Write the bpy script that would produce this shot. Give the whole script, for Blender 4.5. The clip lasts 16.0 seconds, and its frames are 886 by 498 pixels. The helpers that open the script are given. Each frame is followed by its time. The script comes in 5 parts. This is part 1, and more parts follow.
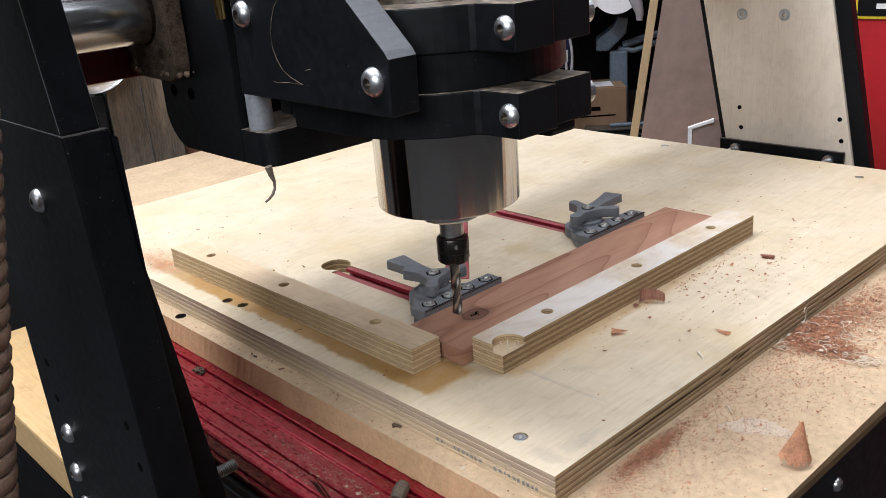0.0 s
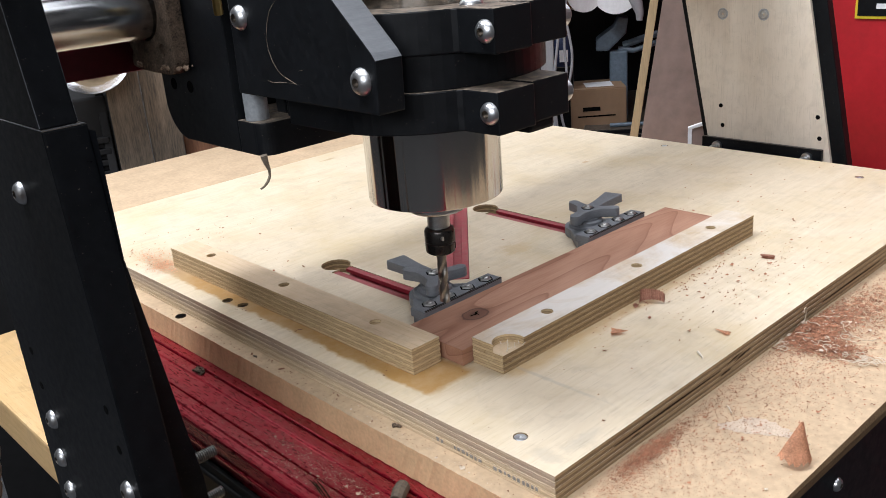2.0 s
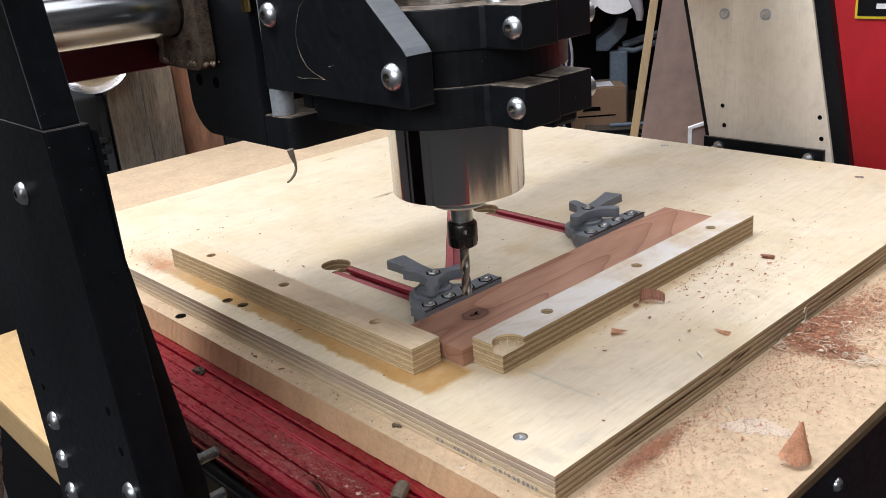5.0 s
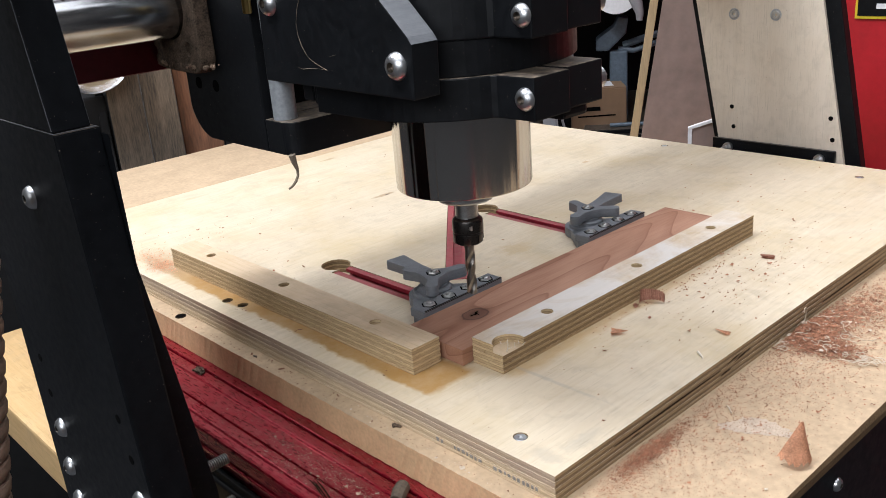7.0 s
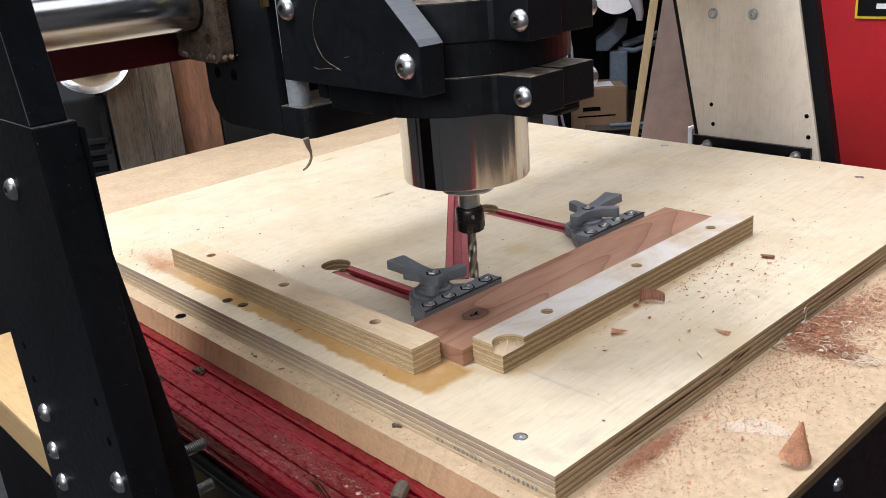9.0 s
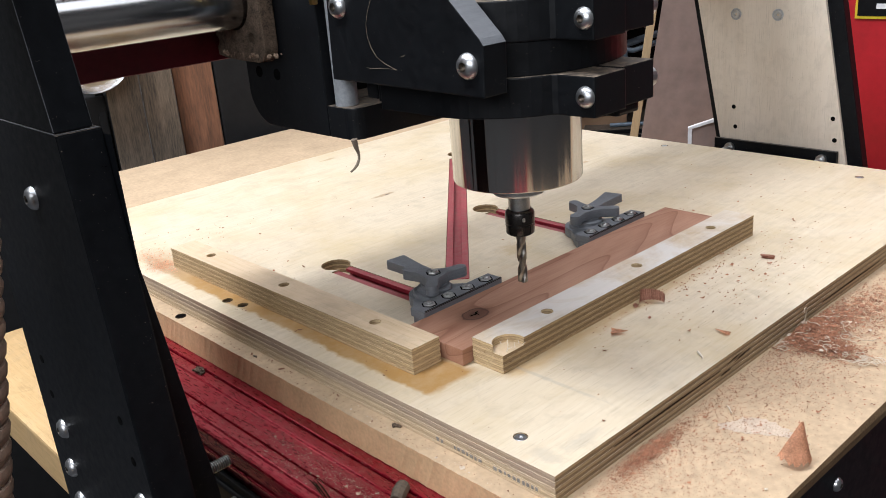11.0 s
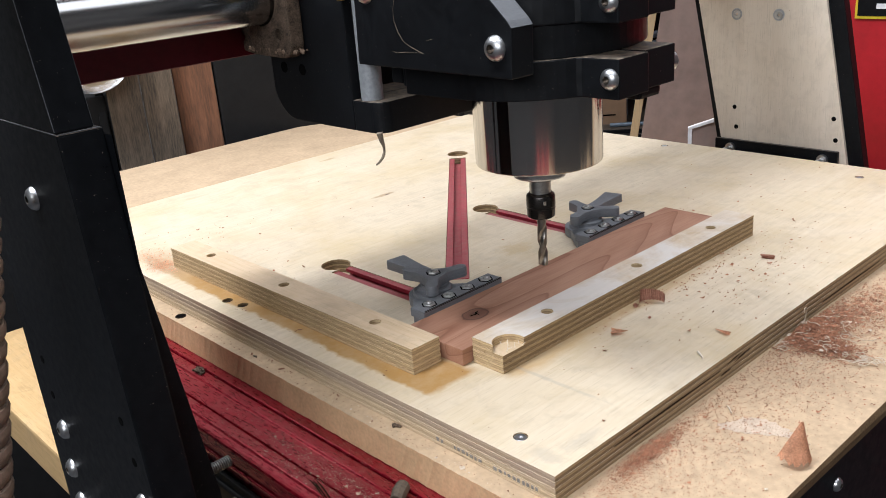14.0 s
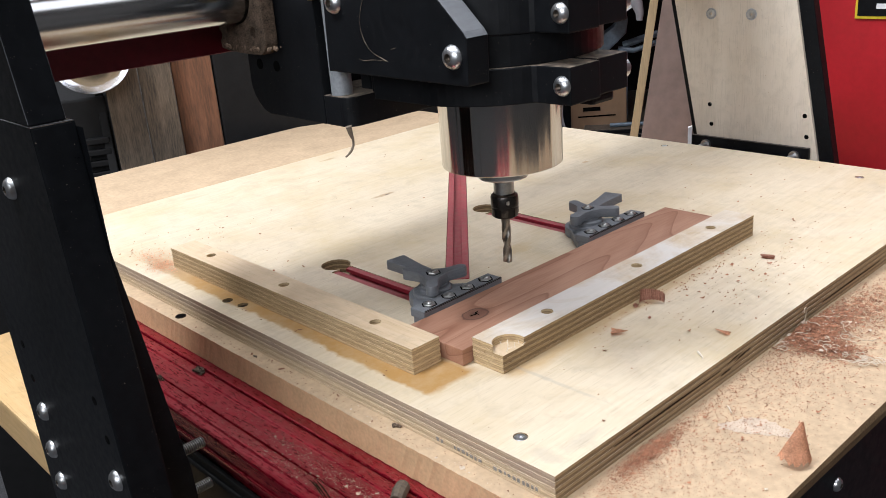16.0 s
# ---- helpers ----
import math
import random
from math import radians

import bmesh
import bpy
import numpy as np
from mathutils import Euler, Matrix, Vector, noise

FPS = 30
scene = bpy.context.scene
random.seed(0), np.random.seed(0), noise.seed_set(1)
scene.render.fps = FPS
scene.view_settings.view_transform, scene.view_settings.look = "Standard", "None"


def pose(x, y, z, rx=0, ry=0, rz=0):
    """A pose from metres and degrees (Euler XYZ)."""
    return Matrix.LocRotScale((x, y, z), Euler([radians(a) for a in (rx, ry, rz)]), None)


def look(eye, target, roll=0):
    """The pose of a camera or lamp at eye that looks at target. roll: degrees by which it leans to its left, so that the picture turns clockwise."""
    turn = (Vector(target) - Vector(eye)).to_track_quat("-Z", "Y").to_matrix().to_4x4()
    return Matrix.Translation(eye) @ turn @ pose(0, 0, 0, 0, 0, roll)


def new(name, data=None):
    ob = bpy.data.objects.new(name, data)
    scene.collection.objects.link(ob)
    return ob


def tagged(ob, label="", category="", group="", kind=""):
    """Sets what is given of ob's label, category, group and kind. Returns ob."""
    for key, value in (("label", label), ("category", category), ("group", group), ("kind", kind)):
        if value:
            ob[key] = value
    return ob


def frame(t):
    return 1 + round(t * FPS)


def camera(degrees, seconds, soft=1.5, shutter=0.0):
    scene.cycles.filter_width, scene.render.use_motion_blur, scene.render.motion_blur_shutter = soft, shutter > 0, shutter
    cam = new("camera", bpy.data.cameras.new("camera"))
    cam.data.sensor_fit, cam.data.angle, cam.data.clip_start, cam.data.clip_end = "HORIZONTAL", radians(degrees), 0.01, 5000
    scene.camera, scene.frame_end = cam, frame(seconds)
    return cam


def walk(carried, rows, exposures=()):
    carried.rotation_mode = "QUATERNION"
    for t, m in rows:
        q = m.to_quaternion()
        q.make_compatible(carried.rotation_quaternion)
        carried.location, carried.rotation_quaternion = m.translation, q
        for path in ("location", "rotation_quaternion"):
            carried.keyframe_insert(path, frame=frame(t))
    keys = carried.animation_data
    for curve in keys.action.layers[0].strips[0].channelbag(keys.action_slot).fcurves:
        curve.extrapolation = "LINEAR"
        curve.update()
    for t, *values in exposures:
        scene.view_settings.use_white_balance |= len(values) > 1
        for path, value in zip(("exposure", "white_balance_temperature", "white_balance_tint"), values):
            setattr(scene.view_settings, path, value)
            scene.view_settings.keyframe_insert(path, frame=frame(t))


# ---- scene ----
# camera: a phone on a stand beside the machine; it does not move
cam = camera(53.1, 16.0, soft=0.9)
CAM_POSE = Matrix(((0.72229718, 0.29044535, -0.62763706, -0.28839361),
                   (-0.68731539, 0.20080991, -0.69804938, -0.25062241),
                   (-0.07670946, 0.93558371, 0.34467199, 0.26625932),
                   (0, 0, 0, 1)))
walk(cam, [(0.0, CAM_POSE), (16.0, CAM_POSE)], exposures=[(0.0, 0.0), (16.0, 0.0)])

# ---- light ----
world = bpy.data.worlds.new("room_air")
world.use_nodes = True
scene.world = world
world.node_tree.nodes["Background"].inputs[0].default_value = (0.9, 0.95, 1.0, 1)
world.node_tree.nodes["Background"].inputs[1].default_value = 0.03


def area_lamp(name, eye, target, w, h, watts, colour):
    data = bpy.data.lights.new(name, "AREA")
    data.shape, data.size, data.size_y, data.energy, data.color = "RECTANGLE", w, h, watts, colour
    ob = new(name, data)
    ob.matrix_world = look(eye, target)
    return ob


# unseen key from the upper left, aimed after the near upright's shadow
area_lamp("work_light", (-0.66, 0.50, 1.78), (0.05, 0.3, 0), 0.40, 0.40, 34, (0.90, 0.935, 1.0))
# one wide unseen panel stands in for the workshop's overhead light
area_lamp("shop_light", (0.85, 0.60, 2.06), (0.85, 0.60, 0), 3.4, 3.6, 104, (0.88, 0.92, 1.0))
# unseen lamp added to brighten the far left of the bed
area_lamp("shop_light", (-0.25, 1.45, 1.75), (0.1, 0.7, 0), 0.7, 0.7, 9, (0.90, 0.935, 1.0))
# low fill added to brighten under the carriage; no lamp is known there
area_lamp("work_light", (-1.45, -0.72, 0.92), (0.1, 0.2, 0), 1.3, 0.7, 21, (0.90, 0.935, 1.0))

# ---- materials ----


def mat_new(name):
    m = bpy.data.materials.new(name)
    m.use_nodes = True
    nt = m.node_tree
    return m, nt, nt.nodes["Principled BSDF"]


def node(nt, kind, **props):
    nd = nt.nodes.new(kind)
    for k, v in props.items():
        if k == "operation":
            nd.operation = v
        elif k == "blend_type":
            nd.blend_type = v
        elif k == "data_type":
            nd.data_type = v
    return nd


def ramp(nt, source, stops):
    r = nt.nodes.new("ShaderNodeValToRGB")
    el = r.color_ramp.elements
    while len(el) < len(stops):
        el.new(0.5)
    for e, (pos, col) in zip(el, stops):
        e.position = pos
        e.color = (*col, 1) if len(col) == 3 else col
    nt.links.new(source, r.inputs[0])
    return r.outputs[0]


def coords(nt, scale=(1, 1, 1), rot=(0, 0, 0), which="Object", shift=False):
    tc = nt.nodes.new("ShaderNodeTexCoord")
    mp = nt.nodes.new("ShaderNodeMapping")
    mp.inputs["Scale"].default_value = scale
    mp.inputs["Rotation"].default_value = rot
    nt.links.new(tc.outputs[which], mp.inputs["Vector"])
    if shift:
        oi = nt.nodes.new("ShaderNodeObjectInfo")
        ml = node(nt, "ShaderNodeMath", operation="MULTIPLY")
        ml.inputs[1].default_value = 37.0
        nt.links.new(oi.outputs["Random"], ml.inputs[0])
        nt.links.new(ml.outputs[0], mp.inputs["Location"])
    return mp.outputs[0]


def noise_tex(nt, vec, scale, detail=4.0, rough=0.55, dist=0.0):
    n = nt.nodes.new("ShaderNodeTexNoise")
    n.inputs["Scale"].default_value, n.inputs["Detail"].default_value = scale, detail
    n.inputs["Roughness"].default_value, n.inputs["Distortion"].default_value = rough, dist
    nt.links.new(vec, n.inputs["Vector"])
    return n.outputs["Fac"]


def mix(nt, fac, a, b, blend="MIX"):
    m = nt.nodes.new("ShaderNodeMix")
    m.data_type, m.blend_type = "RGBA", blend
    for sock, v in ((m.inputs[0], fac), (m.inputs[6], a), (m.inputs[7], b)):
        if isinstance(v, (int, float)):
            sock.default_value = v
        elif isinstance(v, tuple):
            sock.default_value = (*v, 1)
        else:
            nt.links.new(v, sock)
    return m.outputs[2]


def bump(nt, bsdf, height, strength=0.3, dist=0.001):
    b = nt.nodes.new("ShaderNodeBump")
    b.inputs["Strength"].default_value, b.inputs["Distance"].default_value = strength, dist
    nt.links.new(height, b.inputs["Height"])
    nt.links.new(b.outputs[0], bsdf.inputs["Normal"])


def axis_of(nt, vec, axis):
    s = nt.nodes.new("ShaderNodeSeparateXYZ")
    nt.links.new(vec, s.inputs[0])
    return s.outputs[axis]


def math2(nt, op, a, b):
    m = node(nt, "ShaderNodeMath", operation=op)
    for sock, v in ((m.inputs[0], a), (m.inputs[1], b)):
        if isinstance(v, (int, float)):
            sock.default_value = v
        else:
            nt.links.new(v, sock)
    return m.outputs[0]


def veneer(name, light, dark, grain_axis, stain=(0.52, 0.36, 0.17), stain_amount=0.35, paint=0.0, spill=False):
    """Plywood face: fine streaks along the grain, cloudy yellowing, specks."""
    m, nt, b = mat_new(name)
    sc = [60.0, 60.0, 60.0]
    sc[grain_axis] = 3.0
    fine = noise_tex(nt, coords(nt, tuple(sc)), 4.0, 6, 0.65, 0.4)
    sc2 = [9.0, 9.0, 9.0]
    sc2[grain_axis] = 1.3
    broad = noise_tex(nt, coords(nt, tuple(sc2)), 2.0, 3, 0.5, 0.6)
    base = ramp(nt, fine, [(0.3, dark), (0.62, light)])
    pores = noise_tex(nt, coords(nt, tuple(s * 4 for s in sc)), 4.0, 3, 0.6)
    base = mix(nt, ramp(nt, pores, [(0.32, (0.42, 0.42, 0.42)), (0.44, (0, 0, 0))]), base, tuple(c * 0.6 for c in dark))
    base = mix(nt, ramp(nt, broad, [(0.35, (0, 0, 0)), (0.75, (0.55, 0.55, 0.55))]), base, dark)
    cloud = noise_tex(nt, coords(nt), 9.0, 5, 0.65, 0.5)
    base = mix(nt, ramp(nt, cloud, [(0.45, (0, 0, 0)), (0.78, (stain_amount,) * 3)]), base, stain)
    grey = noise_tex(nt, coords(nt), 23.0, 6, 0.7)
    base = mix(nt, ramp(nt, grey, [(0.55, (0, 0, 0)), (0.8, (0.4, 0.4, 0.4))]), base, (0.36, 0.30, 0.22))
    speck = noise_tex(nt, coords(nt), 420.0, 4, 0.7)
    base = mix(nt, ramp(nt, speck, [(0.66, (0, 0, 0)), (0.73, (0.75, 0.75, 0.75))]), base, (0.34, 0.22, 0.12))
    smudge = noise_tex(nt, coords(nt), 48.0, 6, 0.7, 0.6)
    base = mix(nt, ramp(nt, smudge, [(0.5, (0, 0, 0)), (0.72, (0.5, 0.5, 0.5))]), base, tuple(0.74 * c for c in dark))
    if paint:
        pn = noise_tex(nt, coords(nt), 14.0, 6, 0.7, 0.8)
        base = mix(nt, ramp(nt, pn, [(0.32, (0, 0, 0)), (0.55, (paint,) * 3)]), base, (0.68, 0.65, 0.62))
    if spill:
        # dried varnish that ran along the fence: x 0.013 to 0.03, y from 0.10 on
        v = coords(nt)
        wob = math2(nt, "MULTIPLY", math2(nt, "SUBTRACT", noise_tex(nt, v, 40.0, 4, 0.6), 0.5), 0.014)
        x, y = math2(nt, "ADD", axis_of(nt, v, 0), wob), math2(nt, "ADD", axis_of(nt, v, 1), wob)

        def edge(val, lo, hi):
            mr = nt.nodes.new("ShaderNodeMapRange")
            mr.inputs["From Min"].default_value, mr.inputs["From Max"].default_value = lo, hi
            nt.links.new(val, mr.inputs["Value"])
            return mr.outputs[0]
        along = math2(nt, "MULTIPLY", math2(nt, "MULTIPLY", edge(x, 0.0135, 0.0165), edge(x, 0.060, 0.052)), math2(nt, "MULTIPLY", edge(y, 0.108, 0.114), edge(y, 0.52, 0.40)))
        base = mix(nt, math2(nt, "MULTIPLY", along, math2(nt, "ADD", 0.4, math2(nt, "MULTIPLY", noise_tex(nt, v, 38.0, 6, 0.75), 1.05))), base, (0.40, 0.225, 0.075))
        front = math2(nt, "MULTIPLY", math2(nt, "MULTIPLY", edge(x, 0.055, 0.064), edge(x, 0.36, 0.22)), math2(nt, "MULTIPLY", edge(y, 0.079, 0.086), edge(y, 0.097, 0.093)))
        base = mix(nt, math2(nt, "MULTIPLY", front, math2(nt, "ADD", 0.15, math2(nt, "MULTIPLY", noise_tex(nt, v, 45.0, 6, 0.75), 0.8))), base, (0.44, 0.27, 0.10))
        # knots, slits and smudges in the veneer
        for px, py, rx, ry, amount, colour in ((0.275, 0.462, 0.016, 0.0042, 0.7, (0.3, 0.19, 0.09)), (0.278, 0.461, 0.0035, 0.0015, 0.95, (0.05, 0.03, 0.02)), (0.487, 0.36, 0.005, 0.004, 0.6, (0.42, 0.22, 0.07)),
                                               (0.335, 0.644, 0.012, 0.004, 0.55, (0.34, 0.22, 0.1)), (0.233, 0.238, 0.018, 0.014, 0.5, (0.5, 0.35, 0.17)), (0.012, 0.016, 0.006, 0.014, 0.3, (0.3, 0.27, 0.23)), (0.036, 0.010, 0.018, 0.006, 0.3, (0.32, 0.3, 0.26)),
                                               (0.075, 0.07, 0.002, 0.05, 0.28, (0.3, 0.29, 0.27)), (0.15, 0.642, 0.02, 0.004, 0.3, (0.42, 0.28, 0.14))):
            off = nt.nodes.new("ShaderNodeVectorMath")
            off.operation = "SUBTRACT"
            off.inputs[1].default_value = (px, py, 0)
            nt.links.new(v, off.inputs[0])
            sc = nt.nodes.new("ShaderNodeVectorMath")
            sc.operation = "MULTIPLY"
            sc.inputs[1].default_value = (1 / rx, 1 / ry, 0)
            nt.links.new(off.outputs[0], sc.inputs[0])
            ln = nt.nodes.new("ShaderNodeVectorMath")
            ln.operation = "LENGTH"
            nt.links.new(sc.outputs[0], ln.inputs[0])
            rag = math2(nt, "ADD", ln.outputs["Value"], math2(nt, "MULTIPLY", math2(nt, "SUBTRACT", noise_tex(nt, v, 120.0, 6, 0.75), 0.5), 2.2))
            base = mix(nt, math2(nt, "MULTIPLY", edge(rag, 1.1, 0.45), amount), base, colour)
    nt.links.new(base, b.inputs["Base Color"])
    b.inputs["Roughness"].default_value = 0.55
    b.inputs["Specular IOR Level"].default_value = 0.35
    bump(nt, b, fine, 0.15, 0.0006)
    return m


def ply_edge(name, thick, plies, z0, light=(0.62, 0.44, 0.24), dark=(0.24, 0.14, 0.065), greyed=0.0, cross=0.58):
    """Sawn plywood edge: alternate plies in height, saw marks and dirt."""
    m, nt, b = mat_new(name)
    v = coords(nt)
    z = axis_of(nt, v, 2)
    wob = noise_tex(nt, coords(nt, (9, 9, 40)), 2.0, 4)
    zz = math2(nt, "ADD", z, math2(nt, "MULTIPLY", math2(nt, "SUBTRACT", wob, 0.5), 0.0012))
    band = math2(nt, "MULTIPLY", math2(nt, "ADD", zz, -z0), plies / thick / 2.0)
    fr = node(nt, "ShaderNodeMath", operation="FRACT")
    nt.links.new(band, fr.inputs[0])
    streak = noise_tex(nt, coords(nt, (30, 30, 500)), 3.0, 5, 0.7)
    base = ramp(nt, fr.outputs[0], [(0.0, dark), (0.06, light), (0.44, light), (0.5, dark), (0.56, tuple(a + (c - a) * cross * 0.86 for a, c in zip(light, dark))), (0.94, tuple(a + (c - a) * cross for a, c in zip(light, dark))), (1.0, dark)])
    base = mix(nt, ramp(nt, streak, [(0.35, (0.4, 0.4, 0.4)), (0.65, (0, 0, 0))]), base, tuple(c * 0.9 for c in dark))
    dirt = noise_tex(nt, coords(nt), 30.0, 5, 0.7)
    base = mix(nt, ramp(nt, dirt, [(0.5, (0, 0, 0)), (0.8, (0.35, 0.35, 0.35))]), base, (0.2, 0.13, 0.075))
    if greyed:
        # weather-greyed fibres, mostly in the upper plies
        fibres = noise_tex(nt, coords(nt, (20, 14, 160)), 2.0, 6, 0.75, 0.5)
        top = nt.nodes.new("ShaderNodeMapRange")
        top.inputs["From Min"].default_value, top.inputs["From Max"].default_value = z0 + thick * 0.35, z0 + thick * 0.62
        nt.links.new(zz, top.inputs["Value"])
        amount = math2(nt, "MULTIPLY", math2(nt, "MULTIPLY", ramp(nt, fibres, [(0.3, (0.35, 0.35, 0.35)), (0.6, (1, 1, 1))]), top.outputs[0]), greyed)
        base = mix(nt, amount, base, (0.36, 0.275, 0.235))
        nick = noise_tex(nt, coords(nt, (60, 60, 60)), 6.0, 3, 0.6)
        base = mix(nt, ramp(nt, nick, [(0.68, (0, 0, 0)), (0.74, (0.7, 0.7, 0.7))]), base, (0.12, 0.08, 0.05))
    torn = noise_tex(nt, coords(nt, (1, 1, 2.5)), 420.0, 4, 0.7)
    nt.links.new(mix(nt, ramp(nt, torn, [(0.34, (0.4, 0.4, 0.4)), (0.47, (0, 0, 0))]), base, tuple(c * 0.9 for c in dark)), b.inputs["Base Color"])
    b.inputs["Roughness"].default_value = 0.75
    bump(nt, b, math2(nt, "ADD", math2(nt, "ADD", streak, torn), fr.outputs[0]), 0.45, 0.0008)
    return m


def plain(name, colour, rough=0.5, metal=0.0, var=0.25, scale=20.0, bumpy=0.0, spec=0.5, stretch=(1, 1, 1), second=None, dust=0.0):
    """A surface with two scales of variation, and optional dust that settles on upward faces."""
    m, nt, b = mat_new(name)
    n1 = noise_tex(nt, coords(nt, stretch), scale, 6, 0.65)
    n2 = noise_tex(nt, coords(nt, stretch), scale * 7.3, 4, 0.6)
    lo = tuple(c * (1 - var) for c in colour)
    hi = tuple(min(1, c * (1 + var)) for c in (second or colour))
    base = ramp(nt, math2(nt, "MULTIPLY", math2(nt, "ADD", n1, n2), 0.5), [(0.35, lo), (0.65, hi)])
    rr = math2(nt, "ADD", math2(nt, "MULTIPLY", math2(nt, "SUBTRACT", n2, 0.5), 0.0 if var < 0.05 else 0.1 if metal > 0.9 else 0.35), rough)
    if dust:
        g = nt.nodes.new("ShaderNodeNewGeometry")
        up = axis_of(nt, g.outputs["Normal"], 2)
        dn = noise_tex(nt, coords(nt), 160.0, 5, 0.75)
        f = math2(nt, "MULTIPLY", ramp(nt, up, [(0.6, (0, 0, 0)), (0.95, (1, 1, 1))]), ramp(nt, dn, [(0.35, (0, 0, 0)), (0.65, (dust,) * 3)]))
        base = mix(nt, f, base, (0.42, 0.33, 0.25))
        rr = math2(nt, "ADD", rr, math2(nt, "MULTIPLY", f, 0.4))
        sp = noise_tex(nt, coords(nt), 900.0, 2, 0.5)
        base = mix(nt, ramp(nt, sp, [(0.73, (0, 0, 0)), (0.78, (0.35, 0.35, 0.35))]), base, (0.45, 0.38, 0.3))
    nt.links.new(base, b.inputs["Base Color"])
    nt.links.new(rr, b.inputs["Roughness"])
    b.inputs["Metallic"].default_value = metal
    b.inputs["Specular IOR Level"].default_value = spec
    if bumpy:
        bump(nt, b, n2, bumpy, 0.0008)
    return m


def redwood():
    m, nt, b = mat_new("redwood")
    # cathedral grain: stretched rings that swirl round a knot
    tc = coords(nt)
    sub = nt.nodes.new("ShaderNodeVectorMath")
    sub.operation = "SUBTRACT"
    sub.inputs[1].default_value = (0.099, 0.1525, 0.0115)
    nt.links.new(tc, sub.inputs[0])
    mp = nt.nodes.new("ShaderNodeMapping")
    mp.inputs["Scale"].default_value = (0.72, 1.0, 0.4)
    nt.links.new(sub.outputs[0], mp.inputs["Vector"])
    ln = nt.nodes.new("ShaderNodeVectorMath")
    ln.operation = "LENGTH"
    nt.links.new(mp.outputs[0], ln.inputs[0])
    dist = ln.outputs["Value"]
    wav = noise_tex(nt, coords(nt, (7, 26, 26)), 1.0, 3, 0.5, 0.8)
    cont = noise_tex(nt, coords(nt, (3.2, 17, 17)), 1.0, 1.2, 0.4, 0.35)
    fr = node(nt, "ShaderNodeMath", operation="FRACT")
    nt.links.new(math2(nt, "MULTIPLY", math2(nt, "ADD", cont, math2(nt, "MULTIPLY", dist, 1.4)), 9.0), fr.inputs[0])
    base = ramp(nt, wav, [(0.3, (0.33, 0.165, 0.105)), (0.75, (0.47, 0.27, 0.185))])
    line = ramp(nt, fr.outputs[0], [(0.55, (0, 0, 0)), (0.9, (0.3, 0.3, 0.3)), (0.97, (0.62, 0.62, 0.62)), (1.0, (0, 0, 0))])
    base = mix(nt, line, base, (0.17, 0.06, 0.035))
    fine = noise_tex(nt, coords(nt, (14, 300, 300)), 3.0, 4, 0.6)
    base = mix(nt, ramp(nt, fine, [(0.35, (0.25, 0.25, 0.25)), (0.6, (0, 0, 0))]), base, (0.2, 0.085, 0.045))
    rag = math2(nt, "ADD", dist, math2(nt, "MULTIPLY", math2(nt, "SUBTRACT", noise_tex(nt, coords(nt), 130.0, 3), 0.5), 0.004))
    halo = ramp(nt, math2(nt, "MULTIPLY", rag, 46.0), [(0.06, (0.95, 0.95, 0.95)), (0.14, (0.72, 0.72, 0.72)), (0.29, (0.66, 0.66, 0.66)), (0.34, (0.95, 0.95, 0.95)), (0.385, (0.3, 0.3, 0.3)), (0.6, (0, 0, 0))])
    base = mix(nt, halo, base, (0.075, 0.032, 0.022))
    nt.links.new(base, b.inputs["Base Color"])
    b.inputs["Roughness"].default_value = 0.55
    b.inputs["Specular IOR Level"].default_value = 0.3
    bump(nt, b, fine, 0.15, 0.0005)
    return m


M_BOARD = veneer("birch_face", (0.655, 0.56, 0.425), (0.59, 0.485, 0.345), 0, stain=(0.50, 0.375, 0.19), stain_amount=0.75, spill=True)
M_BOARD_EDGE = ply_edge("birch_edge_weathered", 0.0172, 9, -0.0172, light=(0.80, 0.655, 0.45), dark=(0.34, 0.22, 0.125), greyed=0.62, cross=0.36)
# darker copy: front-edge shade put in the colour; charred pocket walls use it too
M_BOARD_SHADED_CHARRED = ply_edge("birch_edge_shaded_charred", 0.0172, 9, -0.0172, light=(0.50, 0.36, 0.20), dark=(0.10, 0.06, 0.03))
# shade of the fence's front face is put into this darker edge colour
M_FENCE_SHADED = ply_edge("fence_edge_shaded", 0.0179, 9, 0.0, light=(0.48, 0.335, 0.175), dark=(0.12, 0.07, 0.03))
M_FENCE = veneer("fence_face", (0.68, 0.53, 0.37), (0.60, 0.45, 0.29), 1, stain=(0.42, 0.27, 0.12), stain_amount=0.55)
M_FENCE_EDGE = ply_edge("fence_edge", 0.0179, 9, 0.0, light=(0.74, 0.57, 0.34), dark=(0.20, 0.11, 0.04), cross=0.30)
M_FENCE_PAINT = veneer("fence_face_painted", (0.62, 0.5, 0.36), (0.5, 0.38, 0.25), 0, paint=0.8)
M_REDWOOD = redwood()
M_MDF = plain("spoilboard_fibre", (0.49, 0.36, 0.235), 0.8, var=0.16, scale=30, bumpy=0.15, spec=0.2)
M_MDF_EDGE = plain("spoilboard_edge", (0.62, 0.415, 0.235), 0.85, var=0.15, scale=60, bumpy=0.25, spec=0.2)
# same fibreboard; the front side's shade is put into this darker colour
M_MDF_FRONT_SHADED = plain("spoilboard_front_shaded", (0.30, 0.195, 0.105), 0.9, var=0.35, scale=90, bumpy=0.4, spec=0.15)
M_BLACK = plain("black_plastic", (0.0055, 0.0062, 0.0075), 0.42, var=0.3, scale=30, bumpy=0.05, spec=0.25, dust=0.6)
